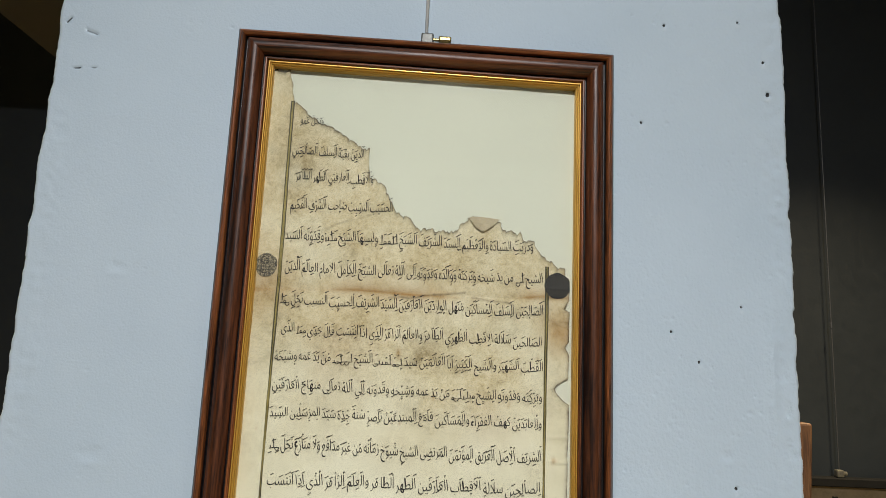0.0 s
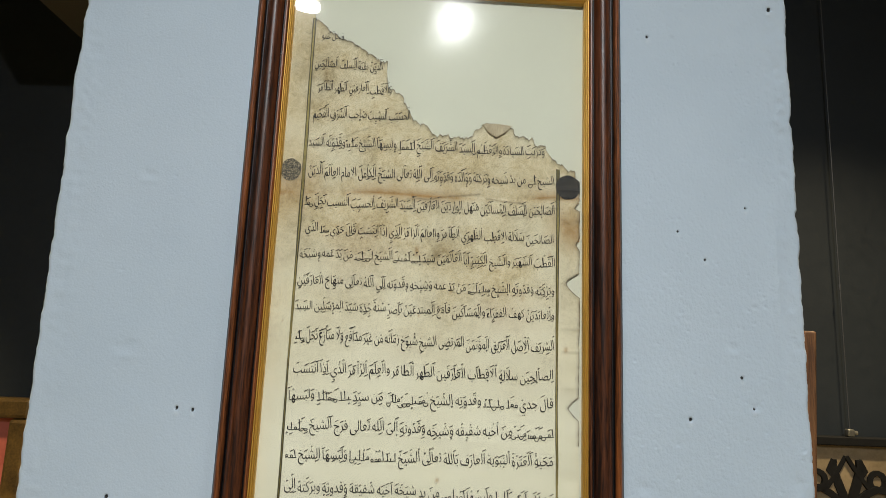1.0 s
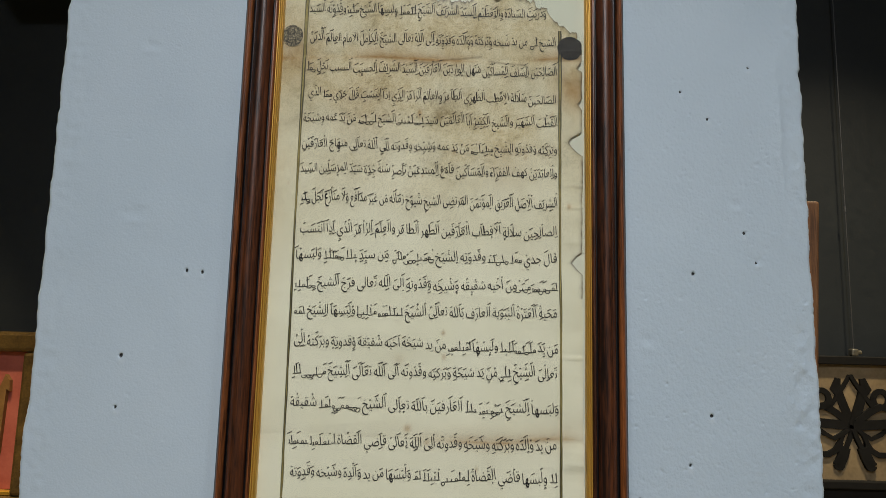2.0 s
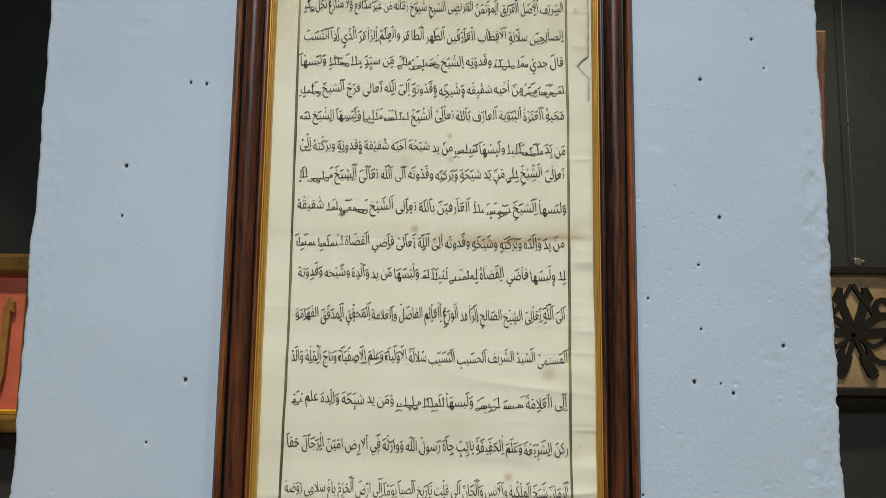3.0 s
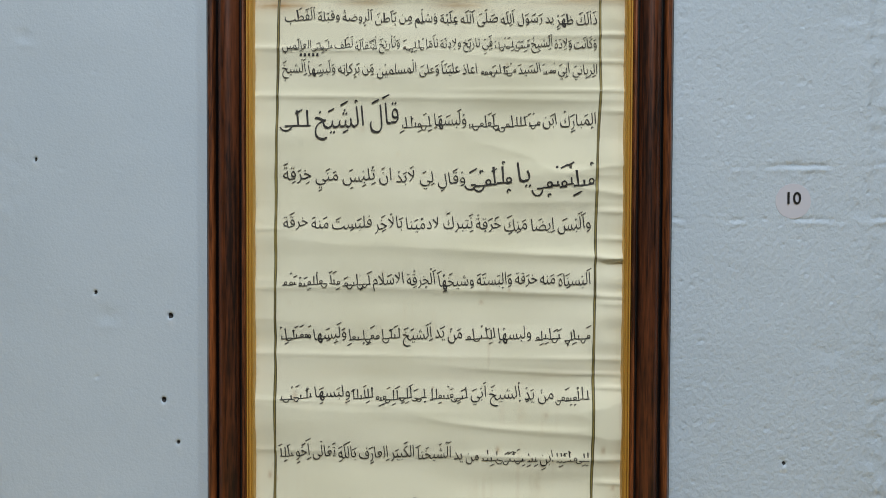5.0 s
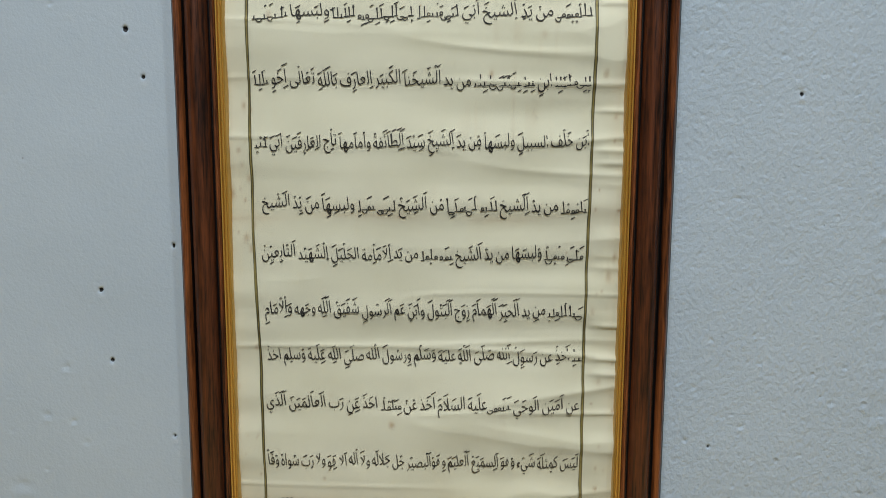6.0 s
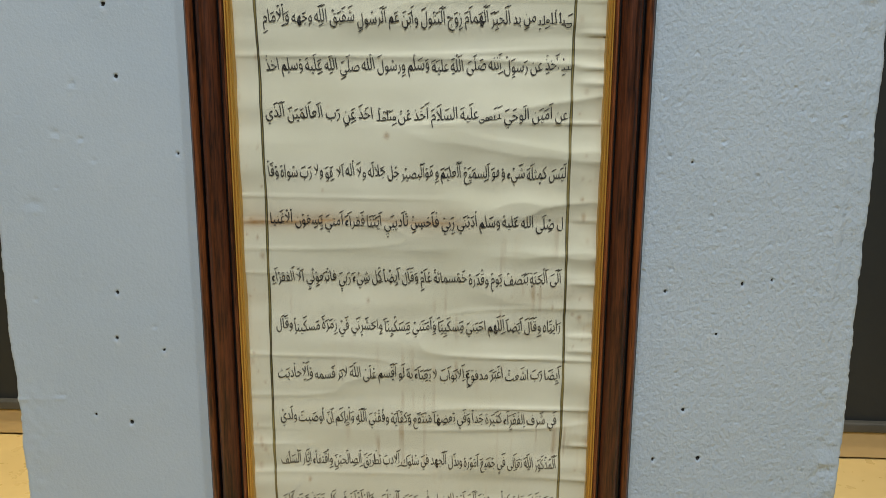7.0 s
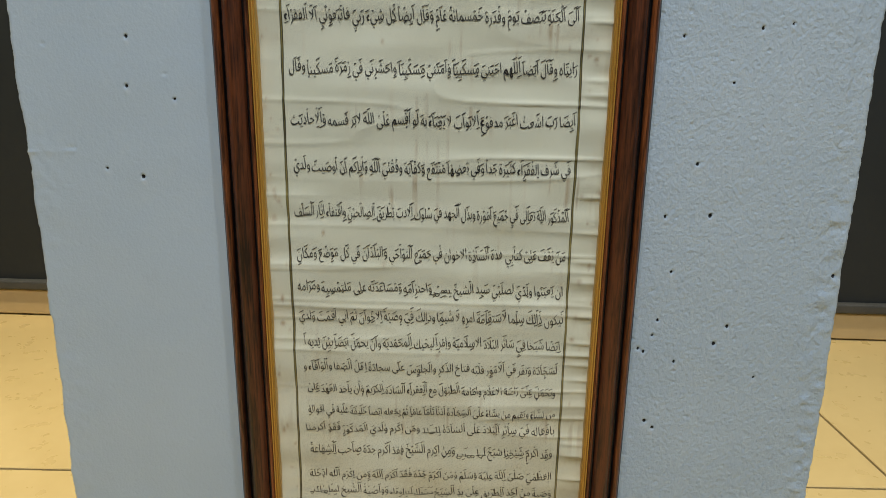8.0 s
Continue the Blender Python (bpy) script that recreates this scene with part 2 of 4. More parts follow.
def prism(outline, y0, y1):
    """A flat outline of (x, z), given depth from y0 to y1."""
    bm = bmesh.new()
    front = [bm.verts.new((x, y0, z)) for x, z in outline]
    face = bm.faces.new(front)
    back = bmesh.ops.extrude_face_region(bm, geom=[face])
    for v in back["geom"]:
        if isinstance(v, bmesh.types.BMVert):
            v.co.y = y1
    bmesh.ops.recalc_face_normals(bm, faces=bm.faces[:])
    return bm


LATTICE = np.random.RandomState(7).rand(256, 256)


def waves(x, z, size, seed=0):
    """Smooth noise from -1 to 1 with features of that size."""
    u, v = np.asarray(x, float) / size + 13.7 * seed + 40, np.asarray(z, float) / size + 5.3 * seed + 40
    i, j = np.floor(u).astype(int), np.floor(v).astype(int)
    a, b = u - i, v - j
    a, b = a * a * (3 - 2 * a), b * b * (3 - 2 * b)
    at = lambda p, q: LATTICE[p % 256, q % 256]
    n = (at(i, j) * (1 - a) + at(i + 1, j) * a) * (1 - b) + (at(i, j + 1) * (1 - a) + at(i + 1, j + 1) * a) * b
    return 2 * n - 1


def sheet_mesh(name, X, Y, Z, materials, attributes=(), close=None):
    """A mesh over a grid of points, with the face towards -y, and values at its points."""
    rows, cols = X.shape
    me = bpy.data.meshes.new(name)
    k = np.arange(rows * cols).reshape(rows, cols)
    quads = np.stack([k[:-1, :-1], k[:-1, 1:], k[1:, 1:], k[1:, :-1]], -1).reshape(-1, 4)
    me.vertices.add(rows * cols)
    me.vertices.foreach_set("co", np.stack([X, Y, Z], -1).astype(np.float32).ravel())
    me.loops.add(quads.size)
    me.loops.foreach_set("vertex_index", quads.astype(np.int32).ravel())
    me.polygons.add(len(quads))
    me.polygons.foreach_set("loop_start", np.arange(0, quads.size, 4, dtype=np.int32))
    me.polygons.foreach_set("use_smooth", np.ones(len(quads), bool))
    for m in materials:
        me.materials.append(m)
    me.update()
    me.validate()
    for label, values in attributes:
        me.attributes.new(label, "FLOAT", "POINT").data.foreach_set("value", values.astype(np.float32).ravel())
    return me


# ---- the room ----
def room():
    # back wall, slightly out of parallel with the pillar
    def wall_y(x):
        return 0.875 - 0.031 * x
    bm = bmesh.new()
    pts = [(-2.6, wall_y(-2.6)), (2.6, wall_y(2.6)), (2.6, 1.2), (-2.6, 1.2)]
    low = [bm.verts.new((x, y, 0.075)) for x, y in pts]
    high = [bm.verts.new((x, y, CEIL)) for x, y in pts]
    bm.faces.new(low[::-1]), bm.faces.new(high)
    for a in range(4):
        bm.faces.new((low[a], low[(a + 1) % 4], high[(a + 1) % 4], high[a]))
    tagged(part("wall_back", bm, DARK_WALL, None), label="matt charcoal grey painted back wall of the gallery", kind="structure")
    turn = pose(0, 0.875, 0, 0, 0, math.degrees(math.atan(-0.031)))
    # skirting of beige tiles with a dark metal trim above it
    bm = block(-2.6, 2.6, -0.008, 0.2, 0.0035, 0.060, 0.0015)
    bm.transform(turn)
    tagged(part("skirting", bm, SKIRT_TILE, None), label="low beige ceramic tile skirting along the charcoal wall", kind="structure")
    bm = block(-2.6, 2.6, -0.016, 0.1, 0.062, 0.083, 0.005, 3)
    bm.transform(turn)
    tagged(part("wall_trim", bm, DARK_TRIM, None), label="narrow dark rounded trim above the tile skirting", kind="structure")
    # unseen walls, added to close the room and bounce fill light
    for name, box in dict(wall_left_unseen=(-2.72, -2.6, -3.3, 1.2, 0, CEIL), wall_right_unseen=(2.6, 2.72, -3.3, 1.2, 0, CEIL), wall_front_unseen=(-2.72, 2.72, -3.42, -3.3, 0, CEIL)).items():
        tagged(part(name, block(*box), ROOM, None), label="plain grey painted wall, unseen, added to bounce fill light", kind="structure")
    tagged(part("ceiling", block(-2.72, 2.72, -3.42, 1.2, CEIL, CEIL + 0.12), CEILING, None), label="dark taupe painted ceiling with round downlights", kind="structure")
    # sloping soffit under the ceiling, beside the back wall
    bm = prism([(-1.15, 2.82), (-0.815, 2.345), (-0.3, 2.345), (-0.3, 2.82)], 0.5, 0.9)
    tagged(part("ceiling_soffit", bm, CEILING, None), label="dark taupe sloping soffit below the ceiling", kind="structure")
    tagged(part("ceiling_rail", block(-1.7, -0.985, 0.80, 0.815, 2.452, 2.466, 0.002), material("rail_paint", (0.2, 0.18, 0.15), 0.5), None), label="thin pale picture rail fixed high on the wall", kind="structure")


def fittings():
    can = base("track_spotlight", (SPOT[0], SPOT[1] - 0.03, CEIL), label="white track spotlight aimed at the framed scroll", category="spotlight")
    aim = (Vector((0, 0, 0.9)) - Vector(SPOT)).normalized()
    tail = Vector(SPOT) - aim * 0.11
    part("lamp_can", rod(tail, Vector(SPOT) - aim * 0.004, 0.04, 0.042, 24), LAMP_BODY, can, smooth=False)
    part("stem", rod(tail + aim * 0.04, (SPOT[0], tail.y + 0.04, CEIL), 0.008), LAMP_BODY, can)
    for x, y in DOWN:
        d = base("downlight", (x, y, CEIL), label="round recessed white ceiling downlight, three of four added unseen", category="downlight", group="ceiling downlights")
        bm = bmesh.new()
        n = 32
        loops = [[bm.verts.new((x + r * math.cos(2 * math.pi * k / n), y + r * math.sin(2 * math.pi * k / n), z)) for k in range(n)]
                 for r, z in ((0.062, CEIL), (0.060, CEIL - 0.006), (0.048, CEIL - 0.008), (0.046, CEIL - 0.002))]
        for a, b in zip(loops, loops[1:]):
            for k in range(n):
                bm.faces.new((a[k], a[(k + 1) % n], b[(k + 1) % n], b[k]))
        part("trim_ring", bm, LAMP_BODY, d)


def floor():
    ground = tagged(part("floor", block(-2.72, 2.72, -3.42, 1.2, -0.12, -0.004), GROUT, None), label="glossy beige ceramic floor tiles with thin dark joints", kind="structure")
    shared = {}
    wide, size, gap = 0.9, 0.6, 0.0022
    x_seam, y_seam = 0.628, 0.302
    for j in range(-7, 2):
        for i in range(-5, 3):
            x0, y0 = x_seam + (i + 0.5 * (j % 2)) * wide, y_seam + j * size
            xa, xb = max(x0, -2.6), min(x0 + wide, 2.6)
            ya, yb = max(y0, -3.3), min(y0 + size, 0.93)
            if xb - xa < 0.02 or yb - ya < 0.02:
                continue
            key = (round(xb - xa, 3), round(yb - ya, 3))
            if key not in shared:
                bm = block(gap, xb - xa - gap, gap, yb - ya - gap, -0.01, 0.0, 0.0012)
                me = bpy.data.meshes.new("tile")
                bm.to_mesh(me)
                bm.free()
                me.materials.append(TILE)
                shared[key] = me
            t = new("tile", shared[key])
            t.location = (xa, ya, 0)
            t.parent = ground


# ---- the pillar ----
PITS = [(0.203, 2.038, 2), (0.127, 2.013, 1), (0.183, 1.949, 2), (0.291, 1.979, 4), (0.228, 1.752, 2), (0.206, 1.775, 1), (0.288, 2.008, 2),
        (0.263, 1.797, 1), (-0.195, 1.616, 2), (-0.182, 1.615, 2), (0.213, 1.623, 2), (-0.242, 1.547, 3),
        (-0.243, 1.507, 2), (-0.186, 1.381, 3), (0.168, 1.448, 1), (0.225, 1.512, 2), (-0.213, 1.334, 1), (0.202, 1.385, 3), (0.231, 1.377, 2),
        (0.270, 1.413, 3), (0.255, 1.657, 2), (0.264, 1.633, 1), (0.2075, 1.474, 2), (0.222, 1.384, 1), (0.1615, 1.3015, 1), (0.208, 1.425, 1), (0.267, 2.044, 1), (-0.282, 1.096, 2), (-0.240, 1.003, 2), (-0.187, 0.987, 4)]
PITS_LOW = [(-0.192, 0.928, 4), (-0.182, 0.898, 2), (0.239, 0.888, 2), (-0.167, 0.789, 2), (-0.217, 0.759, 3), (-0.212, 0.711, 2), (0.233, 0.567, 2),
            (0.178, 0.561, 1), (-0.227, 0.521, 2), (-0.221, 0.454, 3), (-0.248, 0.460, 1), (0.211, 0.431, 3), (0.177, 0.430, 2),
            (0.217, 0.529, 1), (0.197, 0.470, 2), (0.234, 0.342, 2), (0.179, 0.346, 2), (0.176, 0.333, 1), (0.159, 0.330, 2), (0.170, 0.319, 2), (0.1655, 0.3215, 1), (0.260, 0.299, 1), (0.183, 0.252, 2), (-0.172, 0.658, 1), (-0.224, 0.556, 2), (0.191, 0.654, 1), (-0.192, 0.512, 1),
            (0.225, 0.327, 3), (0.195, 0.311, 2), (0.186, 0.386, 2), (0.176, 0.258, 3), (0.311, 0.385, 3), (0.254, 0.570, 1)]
DENTS = [(-0.239, 1.805, 6), (-0.241, 1.661, 9), (0.248, 1.681, 6), (0.176, 1.568, 8), (0.249, 1.678, 4), (0.265, 1.633, 4), (0.277, 1.193, 9),
         (0.288, 1.328, 8), (0.269, 0.963, 11), (-0.232, 0.985, 9), (-0.259, 0.670, 2), (-0.241, 0.666, 1), (-0.244, 0.704, 2), (-0.29, 1.18, 7),
         (0.29, 1.06, 10), (0.243, 1.09, 5), (-0.28, 0.62, 6), (0.262, 1.40, 5)]


def pillar():
    BACK, step = 0.065, 0.0009
    u = np.concatenate([np.arange(-1, -0.46, 0.0029), np.linspace(-0.46, 0.46, 40), np.arange(0.4629, 1, 0.0029), [1.0]])
    z = np.concatenate([np.linspace(0, 0.12, 30)[:-1], np.arange(0.12, 2.15, step), np.linspace(2.16, CEIL, 60)])
    nz = len(z)
    U, Z = np.meshgrid(u, z)
    left = 0.0006 * waves(0, z, 0.05, 1) + 0.0008 * waves(0, z, 0.013, 2) + 0.0007 * waves(0, z, 0.027, 13) + 0.00028 * waves(0, z, 0.0052, 3) + 0.00028 * waves(0, z, 0.0031, 4) + 0.0006 * waves(0, z, 0.35, 5)
    right = 0.0006 * waves(3, z, 0.06, 6) + 0.0008 * waves(3, z, 0.015, 7) + 0.0007 * waves(3, z, 0.031, 30) + 0.0003 * waves(3, z, 0.0052, 8) + 0.0003 * waves(3, z, 0.0033, 10) + 0.0006 * waves(3, z, 0.4, 9)
    chip = np.maximum(0, waves(5, z, 0.013, 11) - 0.4) * 0.004 * np.clip(waves(5, z, 0.11, 26) + 0.2, 0, 1)
    chip_r = np.maximum(0, waves(7, z, 0.012, 12) - 0.35) * 0.005 * np.clip(waves(7, z, 0.13, 27) + 0.35, 0, 1)
    lo = -0.3135 + 0.005 * np.clip((1.0 - z) / 0.5, 0, 1) + left + chip
    hi = 0.3065 + 0.0077 * (2.0 - z) + right - chip_r
    X = lo[:, None] + (U + 1) / 2 * (hi - lo)[:, None]
    # rounded arrises, slow unevenness, lumps along the edges
    edge = np.minimum(X - lo[:, None], hi[:, None] - X)
    near = np.clip(1 - edge / 0.0035, 0, 1)
    Y = 0.003 * near ** 2
    Y += (0.0006 * waves(X, Z, 0.12, 14) + 0.0003 * waves(X, Z, 0.03, 15)) * (1 - np.exp(-((X - 0.2425) ** 2 + (Z - 1.0685) ** 2) / 0.017 ** 2))
    rim = np.exp(-((edge - 0.012) / 0.011) ** 2)
    Y += rim * (0.3 + 0.55 * (X > 0) + 0.12 * (X > 0) * (Z < 0.9)) * np.clip(0.6 + 0.8 * waves(X, Z, 0.09, 20), 0.1, 1.2) * (0.0010 * waves(X, Z, 0.011, 16) + 0.0009 * waves(X, Z, 0.0055, 17) + 0.0012 * np.clip(waves(X, Z, 0.008, 19) - 0.4, 0, 1))
    ridge = np.exp(-((edge - 0.021) / 0.0035) ** 2) * (X > 0) * np.clip(waves(X, Z, 0.12, 18) + 0.2, 0, 1)
    Y -= 0.0011 * ridge
    pit_shade_marks, lip_light = np.zeros_like(X), np.zeros_like(X)
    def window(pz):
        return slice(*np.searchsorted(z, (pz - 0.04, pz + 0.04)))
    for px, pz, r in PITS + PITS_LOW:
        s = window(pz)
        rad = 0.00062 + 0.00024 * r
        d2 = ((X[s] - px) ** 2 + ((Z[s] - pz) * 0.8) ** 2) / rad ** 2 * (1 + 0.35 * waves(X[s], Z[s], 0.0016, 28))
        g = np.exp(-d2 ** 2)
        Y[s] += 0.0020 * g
        # the hole's own shade, put into the colour
        pit_shade_marks[s] = np.maximum(pit_shade_marks[s], np.clip(1.7 * g, 0, 1))
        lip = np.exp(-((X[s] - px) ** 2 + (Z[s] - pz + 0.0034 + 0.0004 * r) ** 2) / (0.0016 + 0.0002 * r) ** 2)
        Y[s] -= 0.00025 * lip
        # highlight of the lip below the hole, kept as colour
        lip_light[s] = np.maximum(lip_light[s], 0.2 * lip)
    # many small pocks in the paint, thick on one half, sparse on the other
    rng = np.random.RandomState(8)
    for k in range(1150):
        right_half = k % 9 > 0
        px = rng.uniform(0.15, 0.315) if right_half else rng.uniform(-0.312, -0.15)
        pz = rng.uniform(0.13, 2.14)
        s = slice(*np.searchsorted(z, (pz - 0.006, pz + 0.006)))
        w, deep = rng.uniform(0.0007, 0.0012) * (1.6 if rng.rand() < 0.14 else 1), rng.uniform(0.0002, 0.0006) * (1.25 if right_half else 0.6)
        g = np.exp(-(((X[s] - px) / (w * rng.uniform(0.8, 1.25))) ** 2 + ((Z[s] - pz) / w) ** 2))
        h = np.exp(-(((X[s] - px) / (1.2 * w)) ** 2 + ((Z[s] - pz + 1.7 * w) / (0.8 * w)) ** 2))
        Y[s] += deep * (g - 0.3 * h)
        # every eighth pock has its inner shade painted grey
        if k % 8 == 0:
            pit_shade_marks[s] = np.maximum(pit_shade_marks[s], rng.uniform(0.48, 0.6) * g)
    for px, pz, r in DENTS:
        s = window(pz)
        wide = 0.00042 * r + 0.001
        jag = 1 + 0.5 * waves(X[s], Z[s], 0.004, 25)
        g = np.exp(-(((X[s] - px) / (1.5 * wide)) ** 2 + ((Z[s] - pz - 0.002) / wide) ** 2) * jag)
        h = np.exp(-(((X[s] - px - 0.001) / (1.6 * wide)) ** 2 + ((Z[s] - pz + 1.3 * wide) / (0.6 * wide)) ** 2) * jag)
        Y[s] += 0.0007 * g - 0.0003 * h
    # a trowel line and scratches
    for x0, x1, zz in ((0.155, 0.34, 1.0555), (-0.33, -0.27, 0.475), (0.2, 0.34, 1.092)):
        at = Z - zz - 0.0016 * waves(X, 0, 0.03, 21) - 0.0009 * waves(X, 0, 0.008, 34)
        along = (X > x0) * (X < x1) * np.clip(waves(X, Z, 0.014, 22) + 0.25, 0, 1)
        Y += along * (0.0009 * np.exp(-(at / 0.0013) ** 2) - 0.0007 * np.exp(-((at + 0.0032) / 0.0015) ** 2))
        # broken dark tone along the groove, in the same mask as the pits
        pit_shade_marks = np.maximum(pit_shade_marks, 0.5 * np.exp(-(at / 0.0011) ** 2) * along * np.clip(2 * waves(X, Z, 0.006, 29), 0, 1))
    # a row of nicks and two scraped marks by the upper corner, a scrape lower down
    for xa, za, xb, zb, w, k in ((-0.307, 1.971, -0.268, 1.974, 0.0009, 0.9), (-0.3065, 2.0125, -0.301, 2.0185, 0.0012, 0.75), (-0.2905, 2.0075, -0.278, 2.0025, 0.0016, 0.62), (-0.1775, 1.285, -0.1735, 1.270, 0.0007, 0.55)):
        t = ((X - xa) * (xb - xa) + (Z - za) * (zb - za)) / ((xb - xa) ** 2 + (zb - za) ** 2)
        away = ((X - xa) * (zb - za) - (Z - za) * (xb - xa)) / math.hypot(xb - xa, zb - za)
        band = np.exp(-((away + 0.0005 * waves(X, Z, 0.006, 23)) / w) ** 2) * (t > 0) * (t < 1) * np.clip(2.2 * waves(X, Z, 0.0045, 24) + 0.3, 0, 1)
        Y += 0.0012 * band
        pit_shade_marks = np.maximum(pit_shade_marks, k * band)
    # random small blemishes
    rng = np.random.RandomState(5)
    for _ in range(70):
        px, pz = rng.uniform(-0.30, 0.30), rng.uniform(0.1, 2.3)
        if abs(px) < 0.15:
            continue
        w = rng.uniform(0.0012, 0.0022)
        i0, i1 = np.searchsorted(z, (pz - 0.02, pz + 0.02))
        g = np.exp(-(((X[i0:i1] - px) / w) ** 2 + ((Z[i0:i1] - pz) / (0.8 * w)) ** 2))
        h = np.exp(-(((X[i0:i1] - px) / w) ** 2 + ((Z[i0:i1] - pz + 1.4 * w) / (0.8 * w)) ** 2))
        k = rng.uniform(0.3, 1)
        Y[i0:i1] += k * (0.0007 * g - 0.0002 * h)
    # close the sides and the back: extra columns round the slab
    def column(x, y):
        return x[:, None], np.full((nz, 1), y)
    cols = [(lo + 0.001, BACK), (lo - 0.0, BACK - 0.006), (lo - 0.0003, 0.03), (lo, 0.008)]
    cols_r = [(hi, 0.008), (hi + 0.0003, 0.03), (hi, BACK - 0.006), (hi - 0.001, BACK), (lo + 0.001, BACK)]
    XX = np.hstack([column(*c)[0] for c in cols] + [X] + [column(*c)[0] for c in cols_r])
    YY = np.hstack([column(*c)[1] for c in cols] + [Y] + [column(*c)[1] for c in cols_r])
    pad = lambda A: np.hstack([np.zeros((nz, 4)), A, np.zeros((nz, 5))])
    me = sheet_mesh("wall_pillar", XX, YY, np.repeat(z[:, None], XX.shape[1], 1), [PLASTER], [("pit_shade_marks", pad(pit_shade_marks)), ("lip_light", pad(lip_light))])
    tagged(new("wall_pillar", me), label="pale blue-grey painted plaster pillar with chipped edges and pits", kind="structure")


# ---- the framed scroll ----
W2, Z_TL, Z_TR, Z_BOT = 0.155, 2.0065, 2.0, 0.10
FRAME_BASE = (0, 0, Z_BOT)
WOOD_PROFILE = [(0, 0.001), (0, 0.0165), (0.0013, 0.0182), (0.0018, 0.0197), (0.0028, 0.0212), (0.0040, 0.0217), (0.0052, 0.0212), (0.0062, 0.0198),
                (0.0067, 0.0182), (0.0071, 0.0150), (0.0088, 0.0150), (0.0092, 0.0190), (0.0100, 0.0222), (0.0115, 0.0245), (0.0135, 0.0259), (0.0158, 0.0264),
                (0.0182, 0.0258), (0.0202, 0.0240), (0.0217, 0.0215), (0.0226, 0.0188), (0.0229, 0.0168), (0.0237, 0.0168), (0.0240, 0.0184),
                (0.0248, 0.0193), (0.0257, 0.0192), (0.0264, 0.0182), (0.0267, 0.0160), (0.0267, 0.004)]
# profile faces coloured near-black: the outer edge and the grooves
BLACK_BANDS = (0, 1, 8, 9, 10, 19, 20)
GOLD_PROFILE = [(0.0268, 0.004), (0.0268, 0.0172), (0.0272, 0.0178), (0.0279, 0.0178), (0.0282, 0.0158), (0.0285, 0.0158), (0.0288, 0.0170), (0.0296, 0.0164), (0.0298, 0.0153), (0.0300, 0.0153), (0.0302, 0.0157), (0.0306, 0.0152), (0.0307, 0.0147), (0.0307, 0.004)]


def moulding(side, profile):
    """One mitred length of a moulding: left, right, top or bottom."""
    def corner(w, d, right, top):
        zt = Z_TR if right else Z_TL
        return ((W2 - w) if right else (w - W2), -d, (zt - w) if top else (Z_BOT + w))
    ends = dict(left=((0, 0), (0, 1)), right=((1, 1), (1, 0)), top=((0, 1), (1, 1)), bottom=((1, 0), (0, 0)))[side]
    verts = [corner(w, d, *e) for e in ends for w, d in profile]
    n = len(profile)
    faces = [(k, k + 1, n + k + 1, n + k) for k in range(n - 1)]
    faces += [(n - 1, 0, n, 2 * n - 1), tuple(range(n))[::-1], tuple(range(n, 2 * n))]
    return verts, faces


SHEET_Y = -0.0110
X_L, X_R = -0.1262, 0.1228
Z_LOW = 0.125
# the torn upper edge: height of the sheet's top across its width
TEAR_X = [-0.127, -0.1116, -0.1085, -0.1062, -0.0963, -0.09, -0.081, -0.072, -0.063, -0.0486, -0.0420, -0.0414, -0.0288, -0.0216, -0.018, -0.0054, -0.0018, 0.0306, 0.0387, 0.0450, 0.0657, 0.0684, 0.0783, 0.0945, 0.0981, 0.1179, 0.1228]
TEAR_Z = [1.9755, 1.9737, 1.962, 1.9476, 1.9431, 1.935, 1.9305, 1.926, 1.9197, 1.9107, 1.9107, 1.8864, 1.8819, 1.8666, 1.8585, 1.8531, 1.8468, 1.845, 1.8567, 1.8575, 1.8558, 1.8495, 1.8468, 1.8387, 1.8288, 1.818, 1.802]
BITES = [(1.726, 0.0095, 0.0105), (1.628, 0.0085, 0.0088), (1.79, 0.004, 0.004), (1.758, 0.005, 0.003)]


def right_edge(z):
    x = X_R + 0.0006 * waves(2, z, 0.012, 31) - 0.0006
    for zc, half, deep in BITES:
        x = x - deep * np.clip(1 - np.abs(z - zc + 0.002 * waves(1, z, 0.006, 33)) / half, 0, 1) ** 0.8
    return x + 0.0025 * np.clip((1.5 - z) / 0.1, 0, 1)


CREASES = [(1.795, 0.9), (1.491, 0.7), (1.2005, 0.95), (0.6125, 1.0), (0.557, 0.2), (0.81, 0.3), (0.95, 0.12), (1.33, 0.15), (0.35, 0.2), (0.28, 0.15)]


